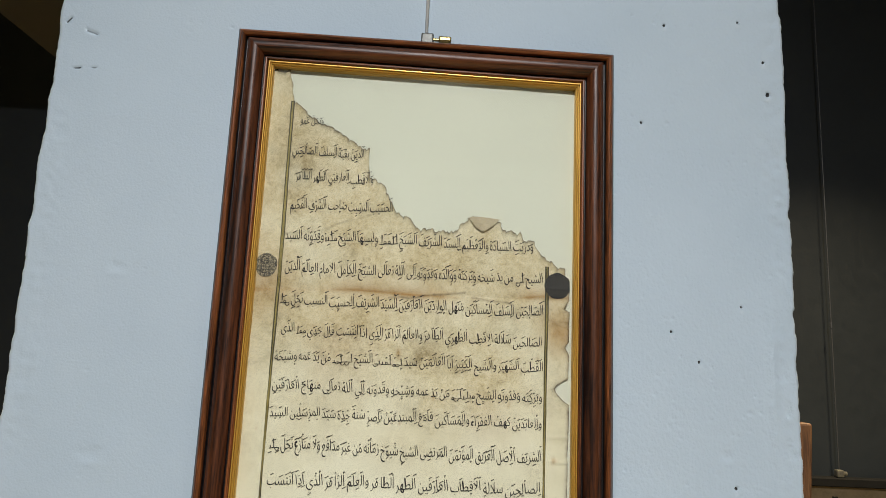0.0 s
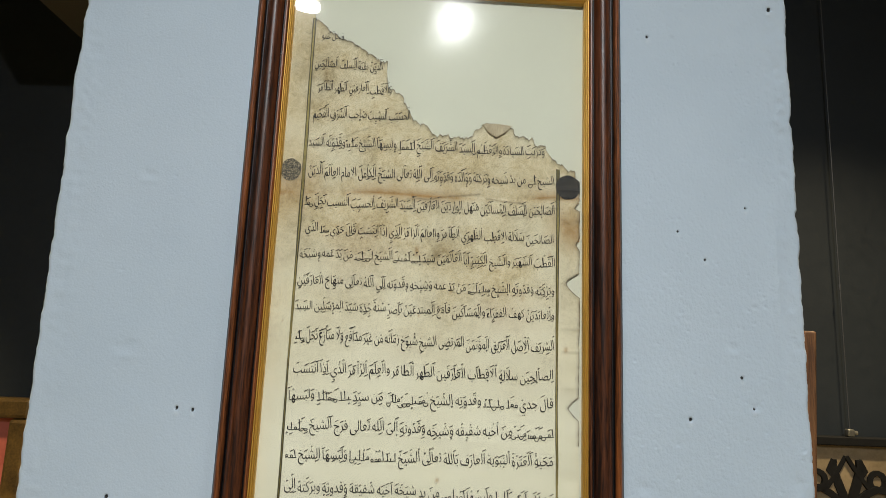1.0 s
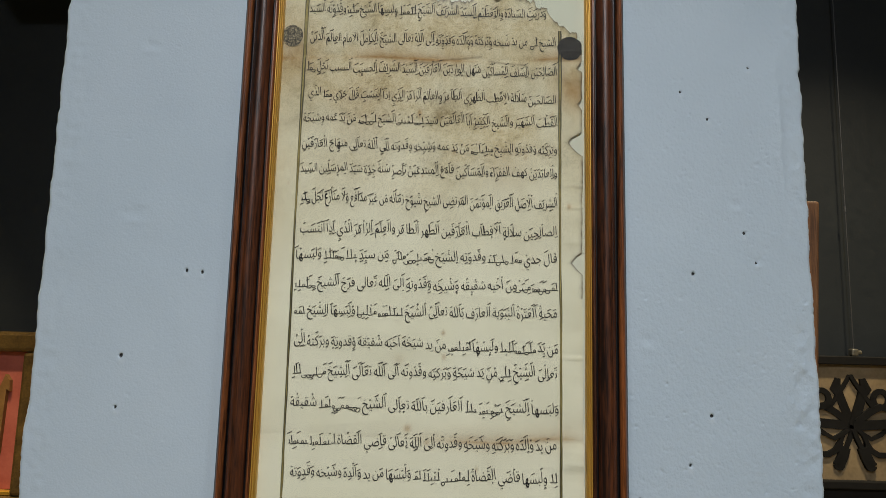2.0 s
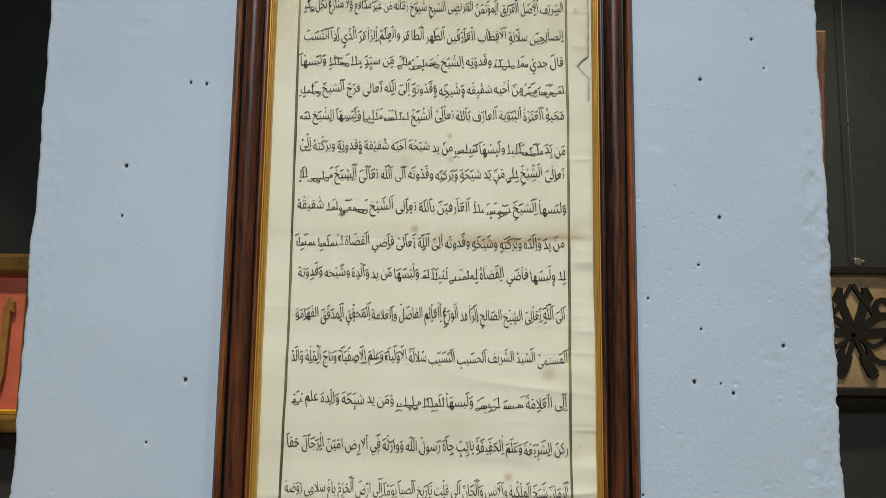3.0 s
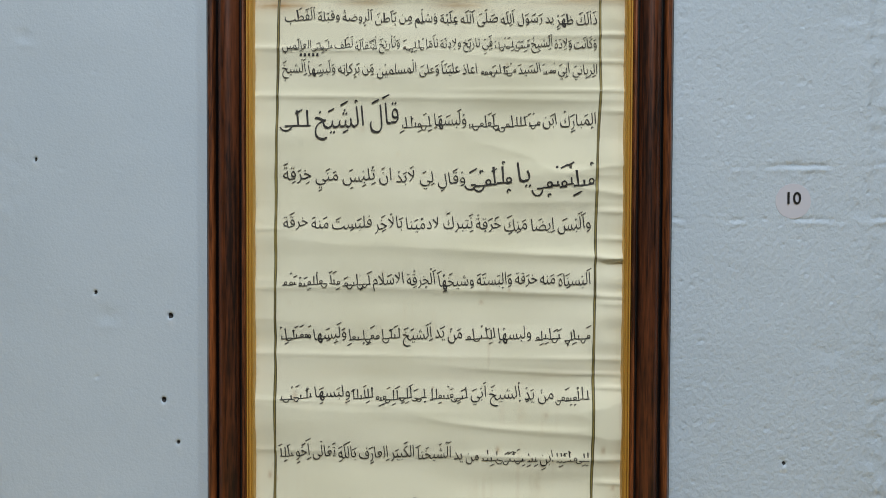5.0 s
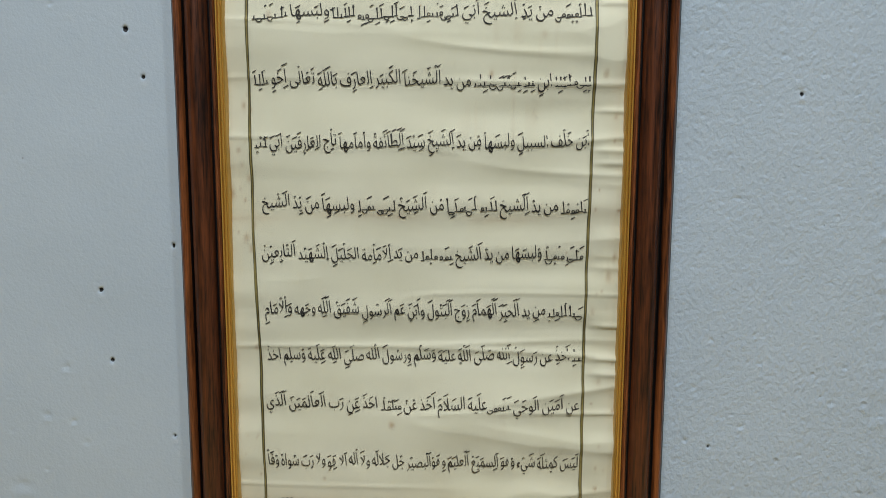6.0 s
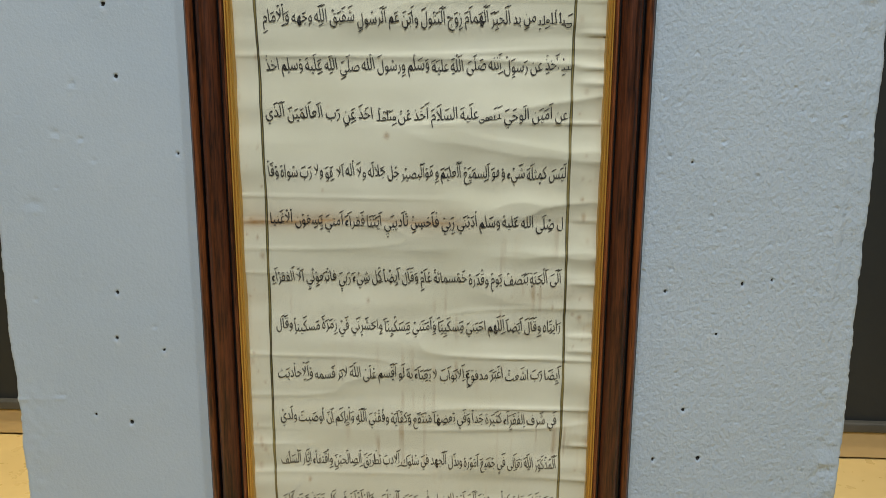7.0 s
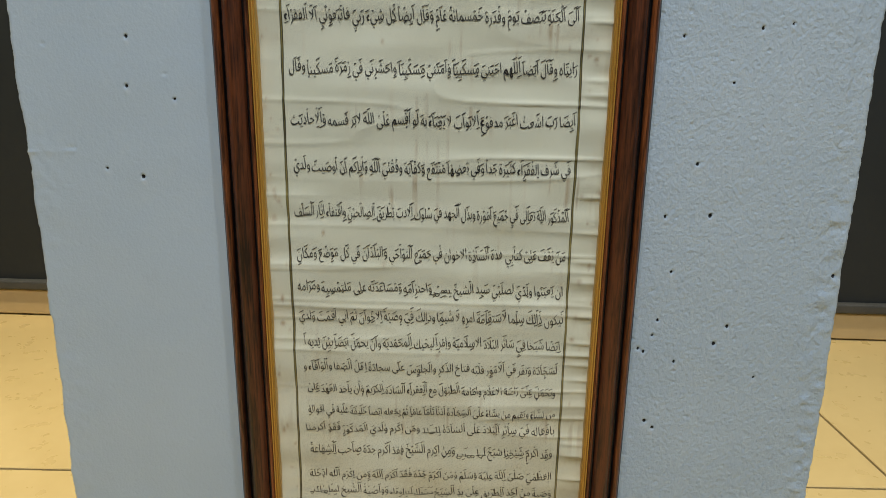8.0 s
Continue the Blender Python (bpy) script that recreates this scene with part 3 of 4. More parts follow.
def sheet_y(x, z):
    """Depth of the cockled paper."""
    x, z = np.asarray(x, float), np.asarray(z, float)
    low = np.clip((1.55 - z) / 0.5, 0.16, 1)
    side = 0.55 + 0.65 * np.clip((x + 0.02) / 0.12, 0, 1)
    y = 0.0010 * low * side * waves(x, z, 0.021, 41) * (0.6 + 0.4 * waves(x, z, 0.1, 45)) + 0.0014 * low * waves(x * 0.16, z, 0.014, 42) * side
    y = y + 0.0021 * low * waves(x * 0.2, z + 0.02 * x, 0.034, 43)
    for zc, deep in CREASES:
        y = y + 0.0006 * deep * np.exp(-np.abs(z - zc + 0.0012 * waves(x, 0, 0.05, 44)) / 0.0035)
    for size, amp, seed in ((0.034, 0.0026, 47), (0.019, 0.0016, 48)):
        fold = 1 - np.abs(waves(x * 0.09 + 3, z + 0.012 * x, size, seed))
        y = y - amp * 1.15 * low * side * fold ** 9 * np.clip(0.45 + 0.9 * waves(x * 0.5, z, 0.06, seed + 1), 0, 1)
    margin = np.clip((x - 0.103) / 0.012, 0, 1)
    y = y + margin * np.maximum(low, 0.5) * (0.0014 * waves(0.5, z, 0.011, 46) - 0.0020 * (1 - np.abs(waves(0.7, z + 0.02 * x, 0.017, 40))) ** 8)
    down = np.clip((1.6 - z) / 0.3, 0, 1)
    return SHEET_Y + 0.0015 * down + np.clip(y, -0.0012 - 0.0014 * down, 0.0010 + 0.0020 * down)


def rule_x(side, z):
    """Where the ruled margin runs at a height."""
    if side < 0:
        return np.interp(z, [0.19, 0.35, 0.49, 0.56, 0.64, 0.716, 0.80, 0.93, 1.08, 1.14, 1.22, 1.33, 1.42, 1.56, 1.65, 1.81, 1.95],
                         [-0.1083, -0.1084, -0.1088, -0.1082, -0.1073, -0.1084, -0.1106, -0.1110, -0.1100, -0.1090, -0.1080, -0.1070, -0.1055, -0.1060, -0.1068, -0.1062, -0.1070])
    return np.interp(z, [0.2, 0.52, 0.65, 0.77, 0.86, 1.0, 1.084, 1.144, 1.22, 1.36, 1.53, 1.65, 1.82], [0.105, 0.1045, 0.1032, 0.1040, 0.1050, 0.1060, 0.1070, 0.1088, 0.1078, 0.1056, 0.1056, 0.1046, 0.104])


def document(frame_ob):
    step = 0.0007
    u = np.linspace(0, 1, int((X_R - X_L) / step))
    zl = np.concatenate([np.arange(Z_LOW, 1.78, 0.0013), np.linspace(1.78, 2.0, 120)])
    U, V = np.meshgrid(u, zl)
    x0 = X_L + U * (X_R - X_L)
    top = np.interp(x0, TEAR_X, TEAR_Z) + 0.0018 * waves(x0, 0, 0.007, 51) + 0.0020 * waves(x0, 0, 0.0032, 52) + 0.0016 * waves(x0, 0, 0.0017, 49) + 0.0012 * waves(x0, 0, 0.0009, 65)
    Z = np.where(V > 1.78, 1.78 + (V - 1.78) / 0.22 * (top - 1.78), V)
    X = X_L + U * (right_edge(Z) - X_L)
    X = X + 0.0017 * waves(0.3, Z, 0.0028, 66) * np.clip(1 - (top - Z) / 0.008, 0, 1) * np.clip((X_R - X) / 0.004, 0, 1)
    Y = sheet_y(X, Z)
    rise = np.clip((0.004 - (top - Z)) / 0.004, 0, 1) * (V > 1.78)
    Y = Y - 0.0003 * rise * (0.5 + waves(X, Z, 0.02, 53))
    age_and_low_tone = np.clip((Z - 1.60 + 0.05 * waves(X, Z, 0.05, 54)) / 0.17, 0, 1) ** 1.3
    age_and_low_tone = np.clip(age_and_low_tone * (0.78 + 0.16 * waves(X, Z, 0.06, 55) + 0.2 * waves(X, Z, 0.02, 56) + 0.14 * waves(X, Z, 0.007, 59)) + 0.05, 0, 1)
    # browner towards the bottom, most of all below 0.30
    age_and_low_tone = np.maximum(age_and_low_tone, 0.30 * np.clip((0.55 - Z) / 0.4, 0, 1) * (1 + 1.2 * np.clip((0.30 - Z) / 0.1, 0, 1)) * (0.6 + 0.5 * waves(X, Z, 0.04, 60)))
    stain = np.zeros_like(X)
    for zc, k in CREASES:
        d = Z - zc + 0.003 * waves(X, 0, 0.05, 57)
        stain = np.maximum(stain, k * (np.exp(-np.abs(d) / 0.0022) + 0.35 * np.exp(-np.abs(d - 0.004) / 0.008)) * np.clip(0.6 + 0.7 * waves(X, Z, 0.03, 58), 0.1, 1))
    for sx, sz, r, k in ((0.108, 1.255, 0.007, 0.9), (0.094, 1.28, 0.012, 0.3), (-0.012, 1.498, 0.003, 0.7), (0.003, 1.488, 0.003, 0.6), (-0.115, 1.80, 0.02, 0.5), (0.115, 1.77, 0.016, 0.7),
                         (-0.02, 1.55, 0.004, 0.25), (0.06, 1.70, 0.02, 0.2), (-0.06, 1.75, 0.03, 0.18), (0.09, 1.39, 0.005, 0.5), (-0.118, 1.21, 0.008, 0.8), (0.06, 1.315, 0.003, 0.7)):
        stain = np.maximum(stain, k * np.exp(-((X - sx) ** 2 + (Z - sz) ** 2) / r ** 2))
    runs = np.clip(waves(X, Z * 0.05, 0.0026, 61) - 0.35, 0, 1) * np.clip(0.4 + waves(X, Z, 0.012, 67), 0, 1) * np.clip(waves(X, Z, 0.06, 62) + 0.1, 0, 1) * (Z < 1.0)
    stain = np.clip(np.maximum(stain, (0.45 + 1.2 * np.clip((0.66 - Z) / 0.03, 0, 1)) * runs), 0, 1)
    # specks of foxing, thickest in the lower margins
    rng = np.random.RandomState(12)
    for k in range(230):
        sx = rng.uniform(0.107, 0.125) if k % 3 == 0 else rng.uniform(-0.124, -0.110) if k % 3 == 1 else rng.uniform(-0.12, 0.12)
        sz, r = rng.uniform(0.14, 0.9 if k % 3 < 2 else 1.75), 0.0005 + 0.0016 * rng.rand() ** 3
        rows_near = np.abs(zl - sz) < 0.008
        rows_near &= zl < 1.78
        if rows_near.any():
            d2 = ((X[rows_near] - sx) ** 2 + ((Z[rows_near] - sz) * rng.uniform(0.45, 1)) ** 2) / r ** 2
            stain[rows_near] = np.maximum(stain[rows_near], rng.uniform(0.25, 0.8) * np.exp(-d2))
    crack = np.zeros_like(X)
    for xa, za, xb, zb in ((-0.082, 1.8405, -0.02, 1.862), (-0.105, 1.838, -0.082, 1.8405), (-0.02, 1.790, 0.04, 1.7965), (0.045, 1.7925, 0.12, 1.786), (-0.127, 1.937, -0.105, 1.935)):
        line = za + (zb - za) * (X - xa) / (xb - xa) + 0.0012 * waves(X, 0, 0.012, 63)
        crack = np.maximum(crack, np.exp(-((Z - line) / 0.0009) ** 2) * (X > xa) * (X < xb) * np.clip(0.8 + waves(X, 0, 0.01, 64), 0, 1))
    torn = np.exp(-(top - Z) / 0.0016) * (V > 1.78)
    side = np.exp(-(right_edge(Z) - X) / 0.0012) * (Z > 1.6)
    me = sheet_mesh("document", X, Y, Z, [PAPER], [("age_and_low_tone", age_and_low_tone), ("stain", stain), ("edge", np.clip(np.maximum(np.maximum(torn, side), 0.5 * crack), 0, 1))])
    doc = put("document", me, frame_ob, "aged cream paper scroll, torn at the top, handwritten in black ink")
    # ruled lines down both margins: a gilt band between two dark strokes
    for s, z_top in ((-1, 1.949), (1, 1.822)):
        z = np.arange(Z_LOW, z_top, 0.001)
        xm = rule_x(s, z) + 0.0003 * waves(s, z, 0.05, 71) + 0.00012 * waves(s, z, 0.012, 72)
        half = 0.00092 + 0.00055 * np.clip((z - 1.68) / 0.1, 0, 1) + 0.00016 * waves(s, z, 0.02, 73)
        inner = half * (0.45 + 0.40 * waves(s, z, 0.035, 74))
        XX = np.stack([xm - half, xm - inner, xm + inner, xm + half], 1)
        ZZ = np.repeat(z[:, None], 4, 1)
        me = sheet_mesh("ruled_line", XX, sheet_y(XX, ZZ) - 0.0004, ZZ, [RULE_DARK, RULE])
        me.polygons.foreach_set("material_index", np.arange(len(me.polygons)) % 3 % 2)
        put("ruled_line", me, doc, "olive and gilt ruled margin line")
    return doc


# What the sheet says, line by line from the top. A run of # stands for a person's name, drawn as plain bars.
WRITING = """ونجل عمه
الدين بقية السلف الصالحين
والاقطب العارفين الطهر الطاهر
الحسيب النسيب صاحب الشرف الفخيم
وذريت السيادة والتعظيم السيد الشريف الشيخ ######## ولبسها الشيخ ##### وقدوته السيد
الشيخ #### من يد شيخه وبركته ووالده وقدوته الى الله تعالى الشيخ الكامل الامام العالم الدين
الصالحين السلف المساكين منهل الواردين العارفين السيد الشريف الحسيب النسيب نجل ####
الصالحين سلالة الاقطب الظهري الطاهر والعالم الزاهر الذي اذا انتسب قال جدي #### الذي
القطب الشهير والشيخ الكبير ابا العالمين سيد #### ####### الشيخ ######## من يد عمه وشيخه
وبركته وقدوته الشيخ ######### من يد عمه وشيخه وقدوته الى الله تعالى منهاج العارفين
والعابدين كهف الفقراء والمساكين قامع المبتدعين ناصر سنة جده سيد المرسلين السيد
الشريف الاصل العريق المؤتمن المرتضى الشيخ شيوخ زمانه من غير مدافع ولا منازع نجل ####
الصالحين سلالة الاقطاب العارفين الطهر الطاهر والعلم الزاهر الذي اذا انتسب
قال جدي #### ####### وقدوته الشيخ ######### ##### من سيد #### ####### ولبسها
######### #### من اخيه شقيقه وشيخه وقدوته الى الله تعالى فرج الشيخ #######
محية العترة النبوية العارف بالله تعالى الشيخ ######### ####### ولبسها الشيخ ####
من يد ####### ##### ولبسها ######## من يد شيخه اخيه شقيقه وقدوته وبركته الى
تعالى الشيخ #### من يد شيخه وبركته وقدوته الى الله تعالى الشيخ ######## ###
ولبسها الشيخ ######## #### العارفين بالله تعالى الشيخ ######### #### شقيقه
من يد والده وبركته وشيخه وقدوته الى الله تعالى قاضي القضاة ######### #######
### ولبسها قاضي القضاة ########## ###### ### ولبسها من يد والده وشيخه وقدوته
الى الله تعالى الشيخ الصالح الزاهد الورع العالم الفاضل والعلامة المحقق المدقق الفهامة
المستمى السيد الشريف الحسيب النسيب سلالة الاولياء وعلم الاصفياء وتاج الملة والد
الى العلامة ####### ######## ولبسها ####### ######## ومن يد شيخه والده علم ####
ركن الشريعة وعلم الحقيقة نايب جاه رسول الله ووارثه في الارض امين الرجال حقا
الزمان شيخ الملكية والانس والجان الى قلت تاريخ الصبا يوما الى ارض الحرم بلغ سلامي روضة
فيها النبي المحترم فنبذ #### ####### عند الروضة المطهرة في حالة البعد روحي كنت ارسلها
عني فهي نائبتي وهذه دولة الاشباح قد حضرت فامدد يديك كي تحظى بها شفتي فمد له
ذالك ظهر يد رسول الله صلى الله عليه وسلم من باطن الروضة وقبله القطب
وكانت ولادة الشيخ ##### ####### في تاريخ ولادته تاما ######## وتاريخ انتقاله لطف ####### العالمين
الرباني ابي #### السيد #### ####### اعاد علينا وعلى المسلمين من بركاته ولبسها الشيخ
المبارك ابن ### ####### ######## ولبسها ######## ^قال ^الشيخ ^####
^####### ^يا ^##### وقال لي لابد ان تلبس مني خرقة
والبس ايضا منك خرقة نتبرك لادمينا بالاخر فلبست منه خرقة
البسناه منه خرقة والبسته وشيخها الخرقة الاسلام ######## ### ######## ####
####### ####### ولبسها ######## من يد الشيخ ##### ######## ولبسها ########
######## من يد الشيخ ابي ### ###### ### ######### ##### ولبسها ########
### ###### ابن ### ###### ###### من يد الشيخنا الكبير العارف بالله تعالى اخو ####
ابن خلف السبيل ولبسها من يد الشيخ سيد الطائفة وامامها تاج العارفين ابي ####
####### من يد الشيخ ##### ######## من الشيخ ##### ##### ولبسها من يد الشيخ
##### ###### ولبسها من يد الشيخ #### ##### من يد الامامة الجليل الشهيد التابعين
#### ###### من يد الحبر الهمام زوج البتول وابن عم الرسول شفيق الله وجهه والامام
### اخذ عن رسول الله صلى الله عليه وسلم ورسول الله صلى الله عليه وسلم اخذ
عن امين الوحي ###### عليه السلام اخذ عن ###### اخذ عن رب العالمين الذي
ليس كمثله شيء وهو السميع العليم وهوالبصير جل جلاله ولا اله الا هو ولا رب سواه وقا
ل صلى الله عليه وسلم ادبني ربي فاحسن تاديبي ايتنا فقراء امتي يسعون الاغنيا
الى الجنة بنصف يوم وقدره خمسمائة عام وقال ايضا كل شيء ربي فاتبعوني الا الفقراء
رايتاه وقال ايضا اللهم احيني مسكينا وامتني مسكينا واحشرني في زمرة مسكينا وقال
ايضا رب اشعث اغبر مدفوع الابواب لا يعباء به لو اقسم على الله لابر قسمه والاحاديث
في شرف الفقراء كثيرة جدا وفي بعضها منتفع وكفاية وفقني الله واياكم ان اوصيت ولدي
المذكور الله تعالى في جميع اموره وبذل الجهد في سلوك الادب بطريق الصالحين واقتفاء اثار السلف
من يقف على كتابي هذه السادة الاخوان في جميع النواحي والبلدان في كل موضع ومكان
ان يعينوا ولدي لصلبي سيد الشيخ ####### واحترامه ومساعدته على ملتمسيه ومرامه
ليكون ذالك سلما لاستقامة امره لا شيما وذالك في وصية الاخوان ثم اني اقمت ولدي
ايضا شيخا في سائر البلاد الاسلامية وامرا ليحيك المحمدية وان يحمل ايضا بين يديه ا
لسجادة ونفر في الامور قلبه فتاح الذكر والجلوس على سجادة اهل الصفا والوافاء و
ويحمل على راسه الاعلام وامامه الطبول مع الفقراء السادة الكريم وان ياخذ العهد على
من يشاء ويقيم من يشاء على السجادة اذنا تاما عاما ثم يجعله ايضا خليفة عليه في اقواله
بافعاله في سائر البلاد على السادة ####### ومن اكرم ولدي المذكور فقد اكرمنا
فقد اكرم شيخنا شيخ #### ####### ومن اكرم الشيخ فقد اكرم جده صاحب الشفاعة
العظمى صلى الله عليه وسلم ومن اكرم جده فقد اكرم الله ومن اكرم الله ادخله
وصية من اخذ الطريق على يد الشيخ ####### ##### ### وواصية الشيخ #### #######""".split("\n")


def letter_forms():
    """Each letter's shapes: alone, at the end, at the start and inside of a word."""
    forms, code = {}, 0xFE80
    for ch in "ءآأؤإئابةتثجحخدذرزسشصضطظعغفقكلمنهوىي":
        count = 1 if ch == "ء" else 2 if ch in "آأؤإاةدذرزوى" else 4
        forms[ch] = [chr(code + k) for k in range(count)]
        code += count
    forms["لا"] = [chr(0xFEFB), chr(0xFEFC)]
    return forms


FORMS = letter_forms()


def shaped(word):
    """The joined glyphs of a word, in reading order."""
    units = []
    for ch in word:
        if ch == "ا" and units and units[-1] == "ل":
            units[-1] = "لا"
        else:
            units.append(ch)
    out = []
    for k, u in enumerate(units):
        before = k > 0 and len(FORMS[units[k - 1]]) == 4 and u != "ء"
        after = len(FORMS[u]) == 4 and k + 1 < len(units) and units[k + 1] != "ء"
        out.append(FORMS[u][(3 if before else 2) if after else (1 if before else 0)])
    return out


@functools.lru_cache(maxsize=None)
def glyph(ch):
    """Points, faces and advance of one built-in letter, one unit high."""
    def outline(body):
        curve = bpy.data.curves.new("letter", "FONT")
        curve.body, curve.size, curve.resolution_u, curve.offset = body, 1.0, 2, -0.017
        temp = new("letter", curve)
        me = bpy.data.meshes.new_from_object(temp.evaluated_get(bpy.context.evaluated_depsgraph_get()))
        pts = np.array([v.co[:2] for v in me.vertices])
        quads = [tuple(p.vertices) for p in me.polygons]
        bpy.data.objects.remove(temp)
        bpy.data.curves.remove(curve)
        bpy.data.meshes.remove(me)
        return pts, quads
    pts, quads = outline(ch)
    return pts, quads, float(outline(ch + ch)[0][:, 0].max() - pts[:, 0].max())


def ink_lines(doc):
    """Handwriting: every line is one mesh of ink, lying on the cockled sheet."""
    ends = [(1.9315, -0.1005, -0.0805, 0.72), (1.9045, -0.105, -0.0455, 0.95), (1.884, -0.1005, -0.037, 0.9), (1.8605, -0.103, -0.02, 1.0), (1.835, -0.105, 0.093, 1.0)]
    heights = [1.810, 1.7845, 1.7615, 1.742, 1.7195, 1.7, 1.675, 1.651, 1.630, 1.6075, 1.5865, 1.561, 1.540, 1.514, 1.487, 1.463, 1.432, 1.4005, 1.3685, 1.3355, 1.304, 1.265, 1.2285,
               1.190, 1.1725, 1.1555, 1.1205, 1.0825, 1.051, 1.0125, 0.9765, 0.9355, 0.894, 0.856, 0.816, 0.785, 0.748, 0.717, 0.685, 0.6455, 0.6115, 0.5705, 0.535, 0.4985, 0.464, 0.429, 0.398,
               0.371, 0.3475, 0.326, 0.305, 0.286, 0.267, 0.251, 0.2305, 0.209, 0.1935]
    rng = np.random.RandomState(3)
    rows = ends + [(h, float(rule_x(-1, h)) + rng.uniform(0.0008, 0.0045) + 0.004 * (h < 0.33), float(rule_x(1, h)) - rng.uniform(0.0012, 0.0032) - 0.0015 * (h < 0.33), 1.0) for h in heights]
    for number, (zc, x_from, x_to, size) in enumerate(rows):
        gap = min([abs(zc - r[0]) for r in rows if r is not rows[number]])
        em = 0.0100 * min(1.06, max(0.86, gap / 0.0205)) * size
        if abs(zc - 1.1725) < 0.001:
            em = 0.0078
        verts, faces, lifted = [], [], []
        tilt, sway = rng.uniform(-0.012, 0.006), rng.uniform(0.0002, 0.0010)
        seed = number + 100

        def rise(x):
            return zc - 0.0024 + tilt * x + sway * float(waves(x, 0, 0.07, seed))

        def bar(xa, za, xb, zb, w, w2=None):
            w2 = w if w2 is None else w2
            d = np.array([xb - xa, zb - za])
            n = np.array([-d[1], d[0]]) / (np.hypot(*d) + 1e-9)
            k = len(verts)
            lifted.extend([0.0] * 4)
            for px, pz, ww in ((xa, za, w), (xb, zb, w2)):
                for q in (-1, 1):
                    verts.append((px + n[0] * ww * q / 2, pz + n[1] * ww * q / 2))
            faces.append((k, k + 2, k + 3, k + 1))

        def mark(mx, mz, e, pen):
            """A vowel stroke, or one of the small signs."""
            kind = rng.rand()
            if kind < 0.72:
                l = rng.uniform(0.10, 0.16) * e
                bar(mx + l, mz + 0.62 * l, mx - l, mz - 0.5 * l, pen * 0.55, pen * 0.75)
            else:
                r = rng.uniform(0.045, 0.07) * e
                bar(mx + r, mz, mx, mz + r, pen * 0.5, pen * 0.7)
                bar(mx, mz + r, mx - r, mz, pen * 0.7, pen * 0.6)
                bar(mx - r, mz, mx - 0.3 * r, mz - 1.2 * r, pen * 0.6, pen * 0.4)

        def bars(x, width, e, pen):
            """A name: upright, level and bowl strokes as wide and high as a word."""
            z0, px = rise(x) + 0.06 * e, x
            while px > x - width + 0.0008:
                run = min(rng.uniform(0.20, 0.36) * e, px - (x - width))
                nz_ = z0 - 0.08 * (x - px + run) + rng.uniform(-0.04, 0.05) * e
                bar(px, nz_, px - run, nz_ - 0.02 * e, pen * 0.5, pen * rng.uniform(0.6, 0.95))
                kind = rng.rand()
                if kind < 0.34:
                    h = rng.uniform(0.5, 0.72) * e
                    bar(px - run * 0.3, nz_ - 0.0002, px - run * 0.3 - rng.uniform(0.02, 0.1) * e, nz_ + h, pen * 0.65, pen)
                elif kind < 0.55:
                    bar(px - run * 0.5, nz_, px - run * 0.5 - 0.0002, nz_ + rng.uniform(0.14, 0.26) * e, pen * 0.7, pen)
                elif kind < 0.78:
                    w, deep = rng.uniform(0.28, 0.45) * e, rng.uniform(0.16, 0.3) * e
                    path = [(px - w * (0.5 - 0.5 * math.cos(a)), nz_ - deep * math.sin(a)) for a in np.linspace(0.2, 2.9, 7)]
                    for (xa, za), (xb, zb) in zip(path, path[1:]):
                        bar(xa, za, xb, zb, pen * 0.65, pen * 0.65)
                else:
                    path = [(px - 0.1 * e + 0.09 * e * math.cos(a), nz_ + 0.1 * e + 0.09 * e * math.sin(a)) for a in np.linspace(0, 6.3, 8)]
                    for (xa, za), (xb, zb) in zip(path, path[1:]):
                        bar(xa, za, xb, zb, pen * 0.65, pen * 0.65)
                if rng.rand() < 0.6:
                    mark(px - 0.1 * e, nz_ + rng.choice([0.72, 0.5, -0.3]) * e, e, pen)
                px -= run

        half_nib = 0.5 + 0.15 * (zc < 0.75)
        words, natural = [], 0.0
        for w in WRITING[number].split():
            e = em * (1.75 if w[0] == "^" else 1.0)
            w = w.lstrip("^")
            letters = None if w[0] == "#" else shaped(w)
            wide = 0.30 * e * len(w) if letters is None else e * sum(glyph(g)[2] for g in letters)
            words.append((letters, wide, e))
            natural += wide + 0.17 * e
        squeeze = (x_to - x_from) / natural
        x = x_to
        for letters, wide, e in words:
            pen = 0.088 * e
            if letters is None:
                bars(x, wide * squeeze, e, pen)
                x -= (wide + 0.17 * e) * squeeze
                continue
            slope, lean, lift, tall = rng.uniform(0.03, 0.13), rng.uniform(0.04, 0.14), rng.uniform(-0.05, 0.10) * e, rng.uniform(0.98, 1.14)
            px = x
            for g in letters:
                pts, quads, step = glyph(g)
                px -= step * e * squeeze
                z_at = lift + slope * (px - x + 0.4 * wide * squeeze)
                q = pts * (e * squeeze, e * tall)
                q[:, 0] += px - lean * q[:, 1]
                z_base = rise(px)
                q[:, 0] += 0.00016 * waves(q[:, 0], q[:, 1] + zc, 0.0035, 91)
                q[:, 1] += z_base + z_at + 0.00016 * waves(q[:, 0], q[:, 1] + zc, 0.0030, 92)
                # a slanted nib: the same letter drawn from its two corners
                for nib in (-half_nib, half_nib):
                    k = len(verts)
                    verts.extend(map(tuple, q + (nib * 0.025 * e, nib * 0.032 * e)))
                    faces.extend(tuple(k + i for i in f) for f in quads)
                    lifted.extend([nib * 0.00004] * len(q))
                top, low = float(q[:, 1].max()), float(q[:, 1].min())
                mid = px + 0.5 * step * e * squeeze
